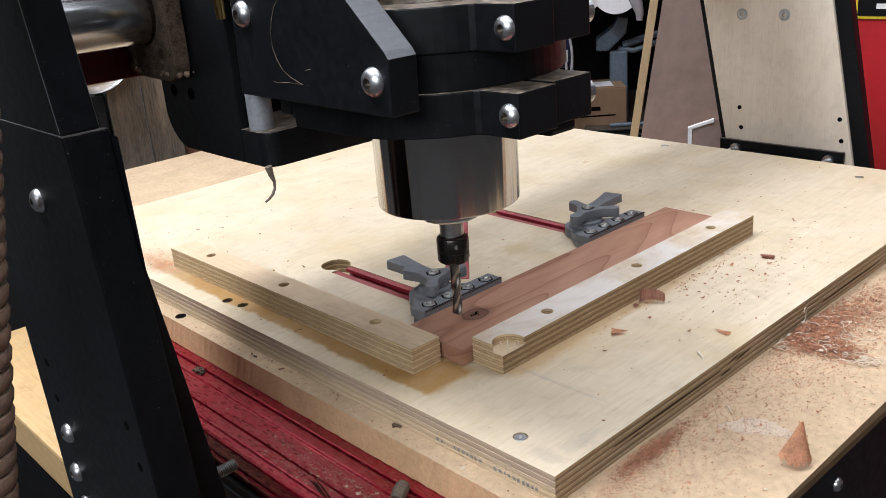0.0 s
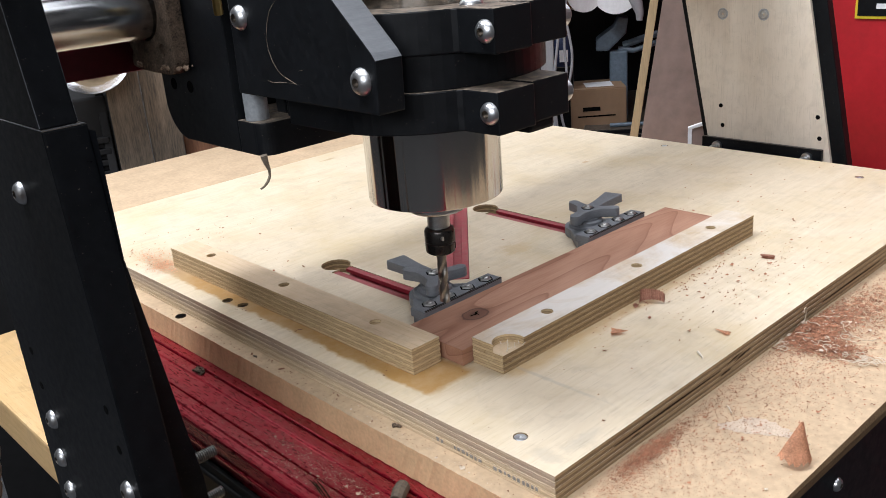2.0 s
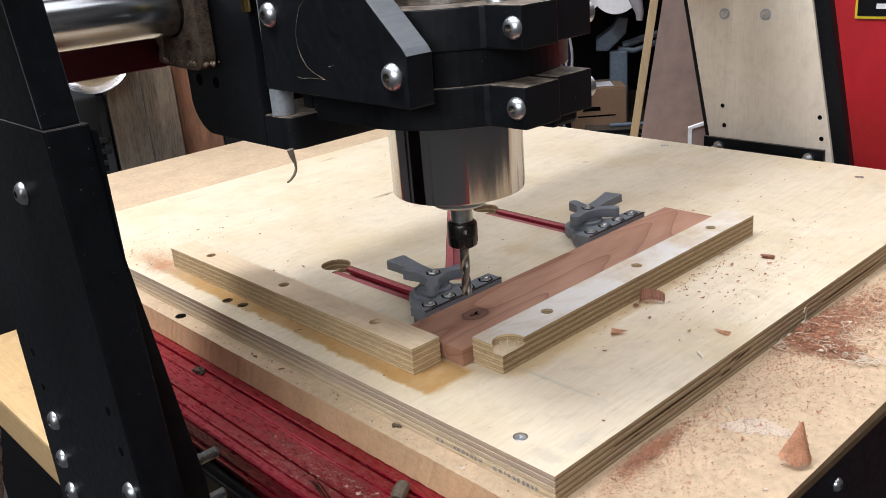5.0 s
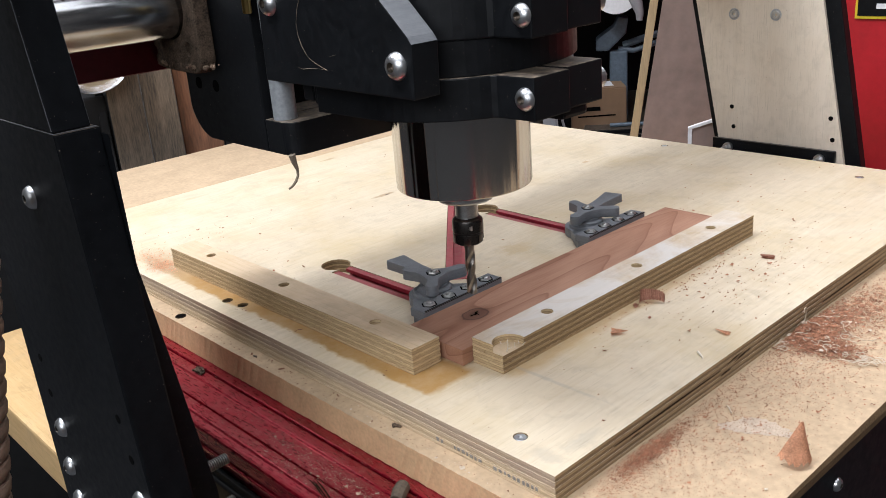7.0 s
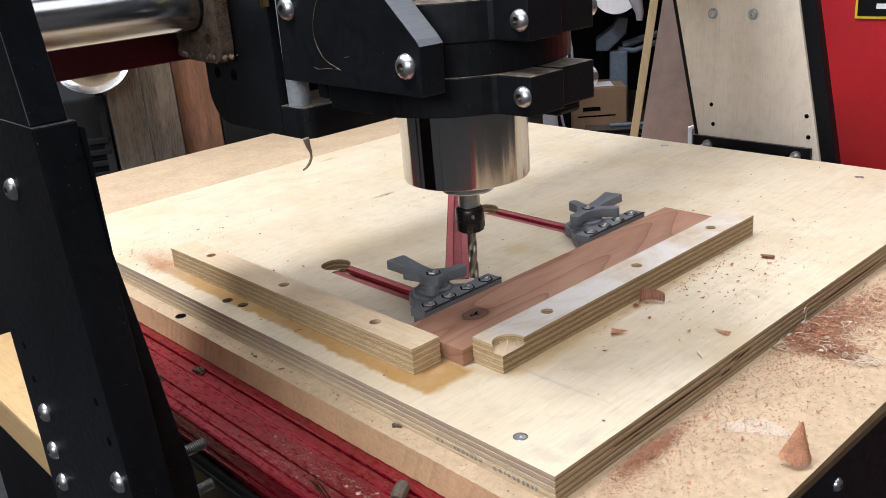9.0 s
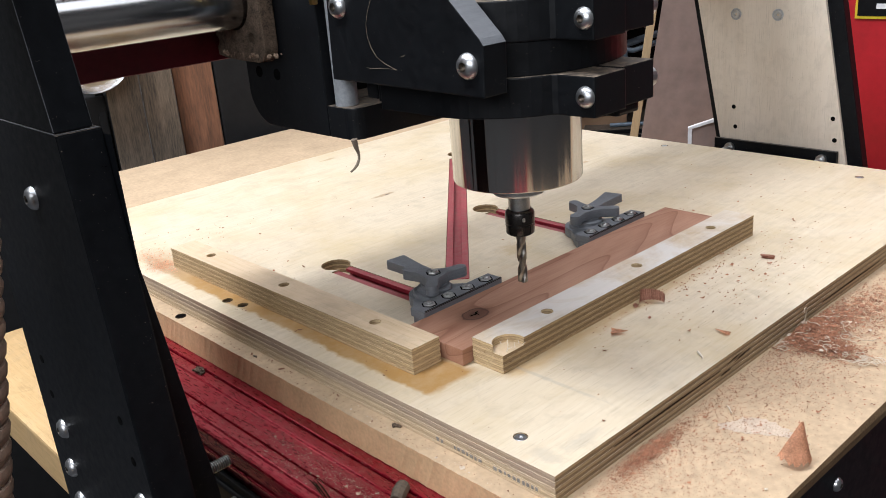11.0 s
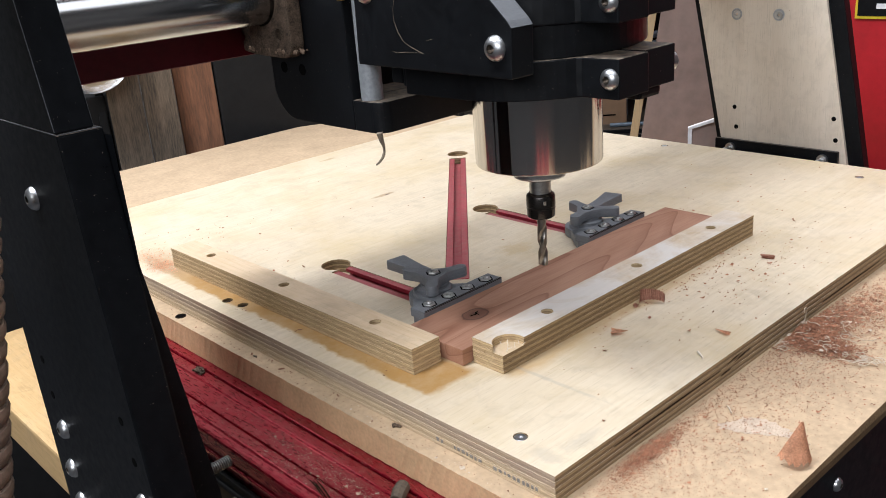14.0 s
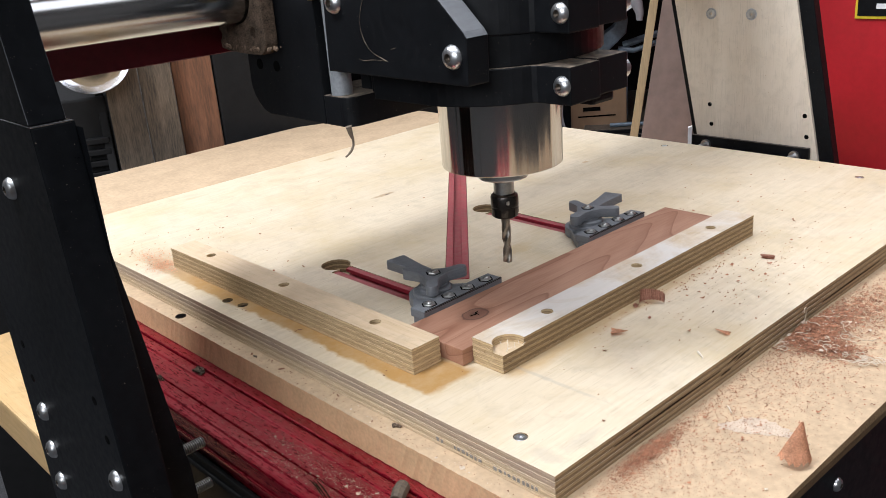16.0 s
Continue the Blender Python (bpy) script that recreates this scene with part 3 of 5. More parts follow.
def side_rail():
    out = [(0.060, -0.0390), (-0.0202, -0.0394), (-0.0208, -0.0402), (-0.0209, -0.0425), (-0.0219, -0.0425), (-0.0221, -0.0404), (-0.0228, -0.0399), (-0.0300, -0.0402), (-0.0312, -0.0413), (-0.0468, -0.0418), (-0.0472, -0.0440), (-0.0484, -0.0440), (-0.0487, -0.0414), (-0.0492, -0.0410), (-0.0570, -0.0413), (-0.0582, -0.0424), (-0.0622, -0.0428), (-0.0636, -0.0436), (-0.0642, -0.0450),
           (-0.0644, -0.0540), (-0.0625, -0.0550), (-0.0625, -0.0585), (-0.0640, -0.0590), (-0.0640, -0.0615), (-0.0600, -0.0620), (-0.0600, -0.129), (0.060, -0.129)]
    r = thing("linear_rail", "red anodised aluminium extrusion dusted with wood chips", "rail")
    part("extrusion", prism(out, "y", -0.12, 0.50, 0.0003, 1), M_RED, r)
    # added strip: the shade below the rail's lip is put into its black colour
    part("side_channel", prism([(-0.0604, -0.0720), (-0.0640, -0.0724), (-0.0645, -0.0780), (-0.0660, -0.0784), (-0.0668, -0.0800), (-0.0668, -0.129), (-0.0604, -0.129)], "y", -0.12, 0.50, 0.0004, 1), M_HOSE_DARK, r, "lower rail side coloured black for the shade there")
    part("end_cap", prism([(u * 0.98 - 0.0002, v * 0.99 - 0.0008) for u, v in out], "y", 0.5002, 0.503), M_BLACK_CLEAN, r)
    w = part("workbench", box(-0.104, 0.95, -0.02, 0.77, -0.17, -0.1295, 0.003), M_BENCH)
    tagged(w, "pale yellow wooden bench top under the machine", "bench")
    for x, y in ((-0.02, 0.05), (-0.02, 0.65), (0.85, 0.05), (0.85, 0.65)):
        l = part("bench_leg", box(x, x + 0.08, y, y + 0.08, -0.9, -0.17, 0.003), M_BENCH)
        l.parent = w


side_rail()


def fences():
    f = part("fence_block", layered(0.0268, 0.0506, 0.1369, 0.4552, 0.0, 0.0179, 9, 0.0002), [M_FENCE, M_FENCE_EDGE])
    tagged(f, "yellowed plywood fence strip with peg holes", "fence", group="fence strips")
    carve(f, [pocket(x, y, 0.0041, 0.004, 0.03) for x, y in ((0.0392, 0.4065), (0.0394, 0.2974), (0.0393, 0.1879))])
    by_normal(f)
    g = part("fence_block", layered(0.0628, 0.3712, 0.0931, 0.1195, 0.0, 0.0179, 9, 0.0002), [M_FENCE_PAINT, M_FENCE_EDGE, M_FENCE, M_FENCE_SHADED])
    tagged(g, "plywood fence strip with worn white paint and a chewed corner", "fence", group="fence strips")
    carve(g, [pocket(x, y, 0.0042, 0.004, 0.03) for x, y in ((0.1215, 0.1066), (0.2232, 0.1063), (0.3253, 0.106))] + [pocket(0.0725, 0.0965, 0.0108, 0.0125, 0.03)])
    by_normal(g)
    # raw wood in the corner notch; the shaded edge colour on the front face
    for p in g.data.polygons:
        if p.normal.z > 0.7 and p.center.z < 0.017:
            p.material_index = 2
        elif p.normal.y < -0.7 and p.center.y < 0.0935:
            p.material_index = 3
    rnd = random.Random(31)
    for i in range(11):
        a = rnd.random() * 6.28
        x0, y0 = 0.0725 + 0.0100 * math.cos(a), 0.0965 + 0.0095 * math.sin(a)
        if not (0.0632 < x0 < 0.09 and 0.0935 < y0 < 0.119):
            x0, y0 = 0.0665 + 0.01 * rnd.random(), 0.095 + 0.005 * rnd.random()
        d = Vector((rnd.random() - 0.5, rnd.random() - 0.6, 0.2 + 0.6 * rnd.random())) * 0.005
        p0 = Vector((x0, y0, 0.0126 if (x0 - 0.0725) ** 2 + (y0 - 0.0965) ** 2 < 0.0001 else 0.0178))
        part("splinter", sweep([p0, p0 + d * 0.5 + Vector((0, 0, 0.0005)), p0 + d], [0.0003, 0.00022, 0.0001], 4), M_CHIP_PALE, g)
    s = part("stock_board", box(0.0545, 0.3675, 0.1203, 0.1763, 0.0002, 0.0115, 0.0005, 2), M_REDWOOD)
    tagged(s, "reddish softwood board with a dark knot, clamped on the work board", "plank")


fences()


def wing_outline(first):
    """Three round-ended lobes seen from above, hollow between them."""
    pts = []
    for k in range(3):
        a = first + 120 * k
        d = Vector((math.cos(radians(a)), math.sin(radians(a))))
        n = Vector((-d.y, d.x))
        l, w = 0.0272, 0.0046
        prof = [(0.0066, -0.0066), (0.0098, -0.0048), (0.0135, -0.0042), (l - w, -w)] + [(l - w + w * math.cos(radians(t)), w * math.sin(radians(t))) for t in range(-75, 76, 25)] + [(l - w, w), (0.0135, 0.0042), (0.0098, 0.0048), (0.0066, 0.0066)]
        pts += [tuple(d * u + n * v) for u, v in prof]
    return pts


def lever_outline(a):
    """The long square-ended lever that widens outward."""
    d = Vector((math.cos(radians(a)), math.sin(radians(a))))
    n = Vector((-d.y, d.x))
    prof = [(0.004, -0.0056), (0.022, -0.0056), (0.030, -0.0064), (0.0495, -0.0086), (0.0505, -0.0078), (0.0505, 0.0078), (0.0495, 0.0086), (0.030, 0.0064), (0.022, 0.0056), (0.004, 0.0056)]
    return [tuple(d * u + n * v) for u, v in prof]


def clamp(knob, lever, first_lobe, label):
    c = thing("hold_down_clamp", label, "clamp", (knob[0], knob[1], 0), group="clamps on the tracks")
    y0 = 0.1768 - knob[1]
    # foot: the bar's length at the front, rounded round the bolt behind
    foot = [(-0.039, y0), (0.039, y0), (0.039, y0 + 0.012)] + arc(0, 0.002, 0.0185, 8, 172, 14) + [(-0.039, y0 + 0.012)]
    part("foot", prism(foot, "z", 0.0004, 0.0085, 0.001), M_GREY, c)
    bar = box(-0.0395, 0.0395, y0, y0 + 0.0145, 0.0087, 0.0152, 0.0008)
    part("jaw_bar", bar, M_GREY, c)
    teeth = None
    for i in range(38):
        x = -0.038 + i * 0.00205
        teeth = box(x, x + 0.0011, y0 - 0.0002, y0 + 0.0012, 0.0145, 0.0156, bm=teeth)
    part("serrated_edge", teeth, M_DARKSTEEL, c, "dark serrated gripping edge")
    for i in range(4):
        x = -0.0275 + i * 0.019
        part("nut", lathe([(0.0022, 0.0004), (0.0022, 0.0014), (0.0042, 0.0014), (0.0047, 0.0008), (0.0047, -0.0005)], (x, y0 + 0.0075, 0.0148), "z", 6), M_NUT, c)
        part("nut_socket", lathe([(0, 0.0001), (0.006, 0.0001), (0.006, -0.0004)], (x, y0 + 0.0075, 0.0152), "z", 6), M_HOLE, c)
        part("stud", lathe([(0.0021, -0.0005), (0.0021, 0.0022), (0.0014, 0.0028), (0, 0.0028)], (x, y0 + 0.0075, 0.0145), "z", 14), M_NUT, c, smooth=True)
    part("boss", lathe([(0.0165, 0.0085), (0.0165, 0.0105), (0.0158, 0.0112), (0.0128, 0.0114), (0.0128, 0.0138), (0.0122, 0.0144), (0.0098, 0.0146), (0.0098, 0.0166), (0, 0.0166)], (0, 0, 0), "z", 36), M_GREY, c, smooth=True)
    part("lever", prism(lever_outline(lever), "z", 0.0163, 0.0236, 0.0008, 2), M_GREY, c, smooth=True)
    k = part("wing_knob", prism(wing_outline(first_lobe), "z", 0.0165, 0.0243, 0.0008, 2), M_GREY, c, smooth=True)
    part("nut", lathe([(0.0022, 0.0005), (0.0024, 0.0018), (0.0042, 0.0018), (0.0047, 0.001), (0.0047, -0.0005)], (0, 0, 0.0240), "z", 6), M_NUT, k)
    part("nut_socket", lathe([(0, 0.0001), (0.006, 0.0001), (0.006, -0.0004)], (0, 0, 0.0243), "z", 6), M_HOLE, k)
    part("stud", lathe([(0.0021, -0.0005), (0.0021, 0.0028), (0.0014, 0.0034), (0, 0.0034)], (0, 0, 0.0235), "z", 14), M_NUT, k, smooth=True)


clamp(KNOB_A, 84, 104, "grey printed clamp with wing knob beside the knotty plank end")
clamp(KNOB_B, 10, 70, "grey printed clamp with wing knob near the plank's far end")

# ---- gantry: both uprights, beam and tube, sliding along the rails ----


def gantry():
    g = thing("gantry", "black machine gantry with red beam, steel tube and plywood-faced upright", "gantry")
    # near upright, outer slab and slanted upper post
    leg = [(0.1537, 0.189), (0.1347, 0.006), (0.124, -0.10), (0.281, -0.10), (0.285, 0.0), (0.292, 0.12), (0.30, 0.189)]
    up = part("leg", prism(leg, "x", -0.148, -0.126, 0.0012), M_BLACK_CLEAN, g)
    inner = [(-0.126, 0.186), (-0.1255, 0.12), (-0.107, -0.02), (-0.104, -0.10), (-0.126, -0.10)]
    part("inner_plate", prism(inner, "y", 0.146, 0.27, 0.001), M_BLACK_CLEAN, g)
    post = [(0.1567, 0.1893), (0.17, 0.249), (0.2, 0.38), (0.30, 0.38), (0.262, 0.1893)]
    part("post", prism(post, "x", -0.1475, -0.129, 0.0009), M_BLACK_CLEAN, g)
    for y, z in ((0.2057, 0.1508), (0.2545, -0.0040), (0.2575, -0.0330), (0.2549, -0.056), (0.1495, -0.0083), (0.1475, -0.034)):
        b = dome_bolt("bolt", up, (-0.148, y, z), "-x", 0.0063)
    for y, z in ((0.2636, 0.0405), (0.2612, 0.0174), (0.156, 0.0395), (0.1502, 0.0173)):
        part("screw_hole", lathe([(0, 0.0002), (0.0026, 0.0002), (0.0028, -0.001)], (-0.148, y, z), "-x", 16), M_HOLE, up)
    for y, z in ((0.188, -0.0335), (0.188, -0.0640)):
        th = [(0.0031 + (0.0006 if i % 2 else 0), i * 0.0007) for i in range(37)]
        part("threaded_stud", lathe([(0, 0)] + th + [(0, 0.0255)], (-0.1035, y, z), "x", 16), M_NUT, up)
    # rubbed edges of the near upright
    for run in ([(-0.1479, 0.262, 0.1892), (-0.1479, 0.1545, 0.1892), (-0.1272, 0.1545, 0.1892)], [(-0.1474, 0.1573, 0.19), (-0.1474, 0.1703, 0.2485), (-0.1474, 0.196, 0.36)], [(-0.1292, 0.1573, 0.19), (-0.1292, 0.1703, 0.2485), (-0.1292, 0.196, 0.36)]):
        part("worn_edge", sweep(run, 0.00022, 5), M_LIT_RUBBED_EDGE, up, "rubbed bare edge")
    # far upright: black plate with a plywood face
    def slant(z, y_at0, k):
        return y_at0 + k * z
    ply = [(0.1455, 0.0), (0.2978, 0.0), (0.2978 + 0.2125 * 0.3, 0.3), (0.1455 + 0.2 * 0.3, 0.3)]
    ply = [(0.1455 - 0.2 * 0.03, -0.03), (0.2978 - 0.2125 * 0.03, -0.03)] + ply[2:]
    fp = part("upright_facing", prism(ply, "x", 0.682, 0.6865, 0.0004), M_PLYPLATE, g, "pale plywood facing with screws and drilled holes")
    blk = [(0.1290 - 0.2 * 0.1, -0.10), (0.3062 - 0.2125 * 0.1, -0.10), (0.3062 + 0.2125 * 0.3, 0.3), (0.1290 + 0.2 * 0.3, 0.3)]
    part("far_leg", prism(blk, "x", 0.6868, 0.700, 0.001), M_BLACK_CLEAN, g)
    part("foot_strip", box(0.676, 0.6815, 0.150, 0.3005, -0.06, -0.0062, 0.001), M_BLACK_CLEAN, g)
    for y, z in ((0.2808, 0.1407), (0.2297, 0.1406)):
        b = part("countersunk_screw", lathe([(0, -0.0002), (0.0012, -0.0002), (0.002, 0.0012), (0.0042, 0.0012), (0.0048, 0.0002)], (0.682, y, z), "-x", 20), M_ZINC, fp, smooth=True)
        part("washer", lathe([(0.0048, 0.0004), (0.0066, 0.0004), (0.0068, -0.0003)], (0.682, y, z), "-x", 24), M_ALU, fp)
    for y, z in ((0.2795, 0.0324), (0.1595, 0.0295), (0.2765, 0.0085), (0.156, 0.0055)):
        part("screw_hole", lathe([(0, 0.0003), (0.0026, 0.0003), (0.0028, -0.001)], (0.682, y, z), "-x", 16), M_HOLE, fp)
    for y, z in ((0.279, -0.0160), (0.166, -0.0164)):
        part("stud", lathe([(0, 0.016), (0.0026, 0.016), (0.003, 0.015), (0.003, 0.004), (0.006, 0.004), (0.006, 0.0)], (0.676, y, z), "-x", 12), M_ZINC, g)
    # beam and tubes
    beam = [(0.2755, 0.1925), (0.2755, 0.215), (0.279, 0.219), (0.279, 0.235), (0.2755, 0.239), (0.2755, 0.30), (0.345, 0.30), (0.345, 0.1925)]
    part("beam", prism(beam, "x", -0.126, 0.694, 0.0006, 1), M_DARKRED, g, "dark red aluminium beam")
    for z in (0.2300, 0.345):
        part("guide_tube", lathe([(0.0125, 0), (0.0164, 0), (0.0164, 0.822), (0.0125, 0.822)], (-0.1275, 0.2505, z), "x", 48), M_TUBE, g, "polished steel guide tube", smooth=True)
    # ribbed hose hanging beside the near upright
    def hose_at(u):
        return Vector((-0.1685 - 0.0046 * u, 0.165, 0.305 - 0.024 * u))
    hose = part("ribbed_hose", sweep([hose_at(i) for i in range(22)], 0.0165, 24), M_HOSE_DARK, g, "brown spiral-ribbed dust hose", smooth=True)
    bm = None
    n = 52
    for i in range(n):
        c, d = hose_at(21 * i / n), (hose_at(21 * i / n + 0.2) - hose_at(21 * i / n)).normalized()
        one = lathe([(0.0166, -0.0047), (0.0184, -0.0043), (0.0194, -0.0020), (0.0194, 0.0016), (0.0183, 0.0040), (0.0166, 0.0046)], (0, 0, 0), "z", 28)
        q = Vector((0, 0, -1)).rotation_difference(d)
        bmesh.ops.transform(one, matrix=Matrix.Translation(c) @ q.to_matrix().to_4x4() @ Matrix.Rotation(radians(9), 4, "X"), verts=one.verts[:])
        bm = joined(bm, one)
    part("rib", bm, M_HOSE, hose, smooth=True)
    part("hose_clip", box(-0.175, -0.1475, 0.182, 0.188, 0.285, 0.30, 0.002), M_BLACK_CLEAN, g)
    return g


GANTRY = gantry()

# ---- cross carriage: rides along the tube, holds the upright rods ----


def cross_carriage():
    c = thing("cross_carriage", "black plastic carriage on dust-caked tube bearings", "carriage")
    side = [(0.177, 0.1694), (0.177, 0.40), (0.262, 0.40), (0.262, 0.18)] + arc(0.238, 0.1745, 0.0245, 0, -80, 8)[1:] + [(0.2, 0.1500), (0.177, 0.1500)]
    part("side_plate", prism(side, "x", -0.0452, -0.027, 0.0008), M_BLACK, c)
    low = [(0.105, 0.1515), (0.105, 0.1768), (-0.0452, 0.1768)] + arc(-0.0362, 0.1605, 0.009, 180, 270, 8)
    part("bottom_plate", prism(low, "z", 0.1500, 0.1690, 0.0008), M_BLACK, c)
    part("bottom_plate", box(-0.0268, 0.105, 0.1772, 0.24, 0.1498, 0.1690, 0.001), M_BLACK, c)
    part("back_plate", box(-0.0268, 0.105, 0.2, 0.2205, 0.1692, 0.40, 0.001), M_BLACK, c)
    for x in (-0.0375, 0.088):
        part("guide_rod", lathe([(0, 0), (0.0068, 0), (0.0068, 0.23), (0, 0.23)], (x, 0.1668, 0.1692), "z", 28), M_ALU, c, "dull aluminium guide rod", smooth=True)
    for y, z in ((0.247, 0.185), (0.2265, 0.1845)):
        part("bolt_hole", lathe([(0, 0.0002), (0.0036, 0.0002), (0.0038, -0.001)], (-0.0452, y, z), "-x", 18), M_HOLE, c)
    # bearing block round the tube, caked with dust
    prof = arc(0.2765, 0.2050, 0.0090, 0, -90, 6) + [(0.266, 0.1945), (0.252, 0.1935)] + arc(0.2290, 0.2030, 0.0100, -90, -180, 6) + [(0.2185, 0.25), (0.2235, 0.262), (0.2855, 0.262)]
    bb = part("bearing_block", prism(prof, "x", -0.0560, -0.046, 0.0015), M_CRUST, c, "tube bearing caked in brown dust")
    carve(bb, [lathe([(0, -0.03), (0.0192, -0.03), (0.0192, 0.03), (0, 0.03)], (-0.058, 0.2505, 0.2318), "x", 32)]
          + [lathe([(0, -0.02), (0.0032, -0.02), (0.0032, 0.004), (0, 0.004)], (-0.0560, y, z), "x", 16) for y, z in ((0.2760, 0.2052), (0.2330, 0.2062), (0.2325, 0.2085))])
    lumps = None
    rnd = random.Random(5)
    for i in range(120):
        y = 0.212 + 0.07 * rnd.random()
        r = 0.0006 + 0.0014 * rnd.random() ** 2
        one = bmesh.new()
        bmesh.ops.create_icosphere(one, subdivisions=1, radius=r, matrix=Matrix.Translation((-0.0560 + 0.0095 * rnd.random(), y, 0.1965 + 0.002 * rnd.random())))
        lumps = joined(lumps, one)
    part("dust_clumps", lumps, M_CLUMP, bb)
    part("brass_fitting", lathe([(0, 0), (0.0022, 0), (0.0026, 0.0006), (0.0026, 0.04), (0, 0.04)], (-0.0475, 0.1745, 0.2280), "z", 16), M_BRASS, c, "brass fitting", smooth=True)
    s = [(-0.0448, 0.1545, 0.151), (-0.0438, 0.1545, 0.146), (-0.0425, 0.1545, 0.142), (-0.0428, 0.1543, 0.1385), (-0.0448, 0.1541, 0.1355), (-0.0475, 0.154, 0.1335), (-0.0500, 0.154, 0.1325)]
    part("hanging_fibre", sweep(s, [0.0022, 0.0016, 0.001, 0.0008, 0.0009, 0.0007, 0.0006], 6), M_STRING, c, "dusty fibre hanging under the plate")
    return c


CROSS = cross_carriage()

# ---- spindle carriage: gussets, split clamps, spindle, collet and cutter ----
AX, AY = 0.0278, 0.0925


def split_clamp(parent, z0, z1):
    """Ring clamp with a split front boss and a cross bolt."""
    ring = [(AX - 0.0625, 0.138), (AX - 0.0625, 0.105)] + arc(AX, AY, 0.0625, 180, 241, 12) + [(AX - 0.0285, 0.0355)]
    ring += [(AX - 0.0278, 0.0125), (AX - 0.0015, 0.0125), (AX - 0.0015, 0.034), (AX + 0.002, 0.034), (AX + 0.002, 0.0170), (AX + 0.0300, 0.0170), (AX + 0.0305, 0.036)]
    ring += arc(AX, AY, 0.0625, -58, 0, 12) + [(AX + 0.0625, 0.105), (AX + 0.0625, 0.138)]
    c = part("spindle_clamp", prism(ring, "z", z0, z1, 0.0008), M_BLACK, parent, "black split clamp round the spindle")
    carve(c, [lathe([(0, -0.05), (0.0391, -0.05), (0.0391, 0.05), (0, 0.05)], (AX, AY, (z0 + z1) / 2), "z", 64)])
    zc = (z0 + z1) / 2
    dome_bolt("bolt", c, (AX - 0.0278, 0.0182, zc), "-x", 0.0057)
    part("washer", lathe([(0, -0.0008), (0.0062, -0.0008), (0.0062, 0.0040), (0, 0.0040)], (AX + 0.0302, 0.0235, zc), "x", 24), M_ZINC, c)
    dome_bolt("bolt", c, (AX + 0.0341, 0.0235, zc), "x", 0.0057)
    return c


def spindle_carriage():
    s = thing("spindle_carriage", "black carriage with a steel router spindle in two split clamps", "spindle")
    gus = [(0.0386, 0.1896), (0.0376, 0.2146), (0.0400, 0.2178), (0.0625, 0.2388), (0.115, 0.29), (0.115, 0.36), (0.152, 0.36), (0.1590, 0.1908)]
    gp = part("side_gusset", prism(gus, "x", -0.0512, -0.035, 0.0009), [M_BLACK, M_LIT_RUBBED_EDGE], s, "black plate with its lit sloping edge coloured lighter")
    # the slope faces the light; that brightness is put into its colour
    for p in gp.data.polygons:
        n = p.normal
        if n.y < -0.45 and n.z > 0.45 and abs(n.x) < 0.3:
            p.material_index = 1
    far = [(0.115, 0.1896), (0.115, 0.36), (0.158, 0.36), (0.1605, 0.1896)]
    part("side_gusset", prism(far, "x", 0.0905, 0.1065, 0.0009), M_BLACK, s)
    spc = [(AX - 0.06, 0.138)] + [(x if x < AX else AX + (x - AX) * 1.2, y) for x, y in arc(AX, AY, 0.0605, 185, 355, 30)] + [(AX + 0.0724, 0.138)]
    spc_ob = part("spacer_block", prism(spc, "z", 0.1933, 0.2107, 0.0004), M_BLACK, s, "black rounded block between the clamps")
    carve(spc_ob, [lathe([(0, -0.05), (0.0391, -0.05), (0.0391, 0.05), (0, 0.05)], (AX, AY, 0.2), "z", 64)])
    part("tool_plate", box(-0.0348, 0.0903, 0.1402, 0.1500, 0.178, 0.36, 0.001), M_BLACK, s)
    part("lower_block", box(-0.0346, 0.0903, 0.0900, 0.1400, 0.1765, 0.1895, 0.001), M_BLACK, s)
    lower = split_clamp(s, 0.1722, 0.1932)
    upper = split_clamp(s, 0.2108, 0.2318)
    for y, z in ((0.0486, 0.2046), (0.1466, 0.2315)):
        dome_bolt("bolt", gp, (-0.0512, y, z), "-x", 0.0066)
    for run in ([(-0.0513, 0.1109, 0.2406), (-0.0513, 0.1178, 0.2353), (-0.0513, 0.1216, 0.2288), (-0.0513, 0.1239, 0.2222), (-0.0513, 0.1237, 0.2161), (-0.0513, 0.1212, 0.2102), (-0.0513, 0.1173, 0.2054), (-0.0513, 0.1119, 0.2027), (-0.0513, 0.1027, 0.1998)], [(-0.0513, 0.1276, 0.1999), (-0.0513, 0.1232, 0.199), (-0.0513, 0.1168, 0.1997), (-0.0513, 0.1096, 0.2), (-0.0513, 0.1018, 0.1997)], [(-0.0513, 0.0991, 0.2064), (-0.0513, 0.0941, 0.2075)]):
        part("scratch", sweep(run, [0.00005 + 0.00006 * (i % 3) for i in range(len(run))], 5), M_STRING, gp, "pale scratch")
    part("clamp_pad", box(AX + 0.004, AX + 0.024, 0.022, 0.036, 0.1655, 0.1720, 0.002), M_BLACK, lower)
    dome_bolt("bolt", upper, (AX - 0.012, 0.042, 0.2318), "z", 0.006)
    # spindle body, nose, collet nut, cutter
    sp = part("spindle_body", lathe([(0, 0.124), (0.0374, 0.124), (0.0384, 0.1244), (0.0388, 0.1252), (0.0388, 0.30), (0.037, 0.302), (0, 0.302)], (AX, AY, 0), "z", 96), M_STEEL, s, "polished stainless steel spindle body", smooth=True)
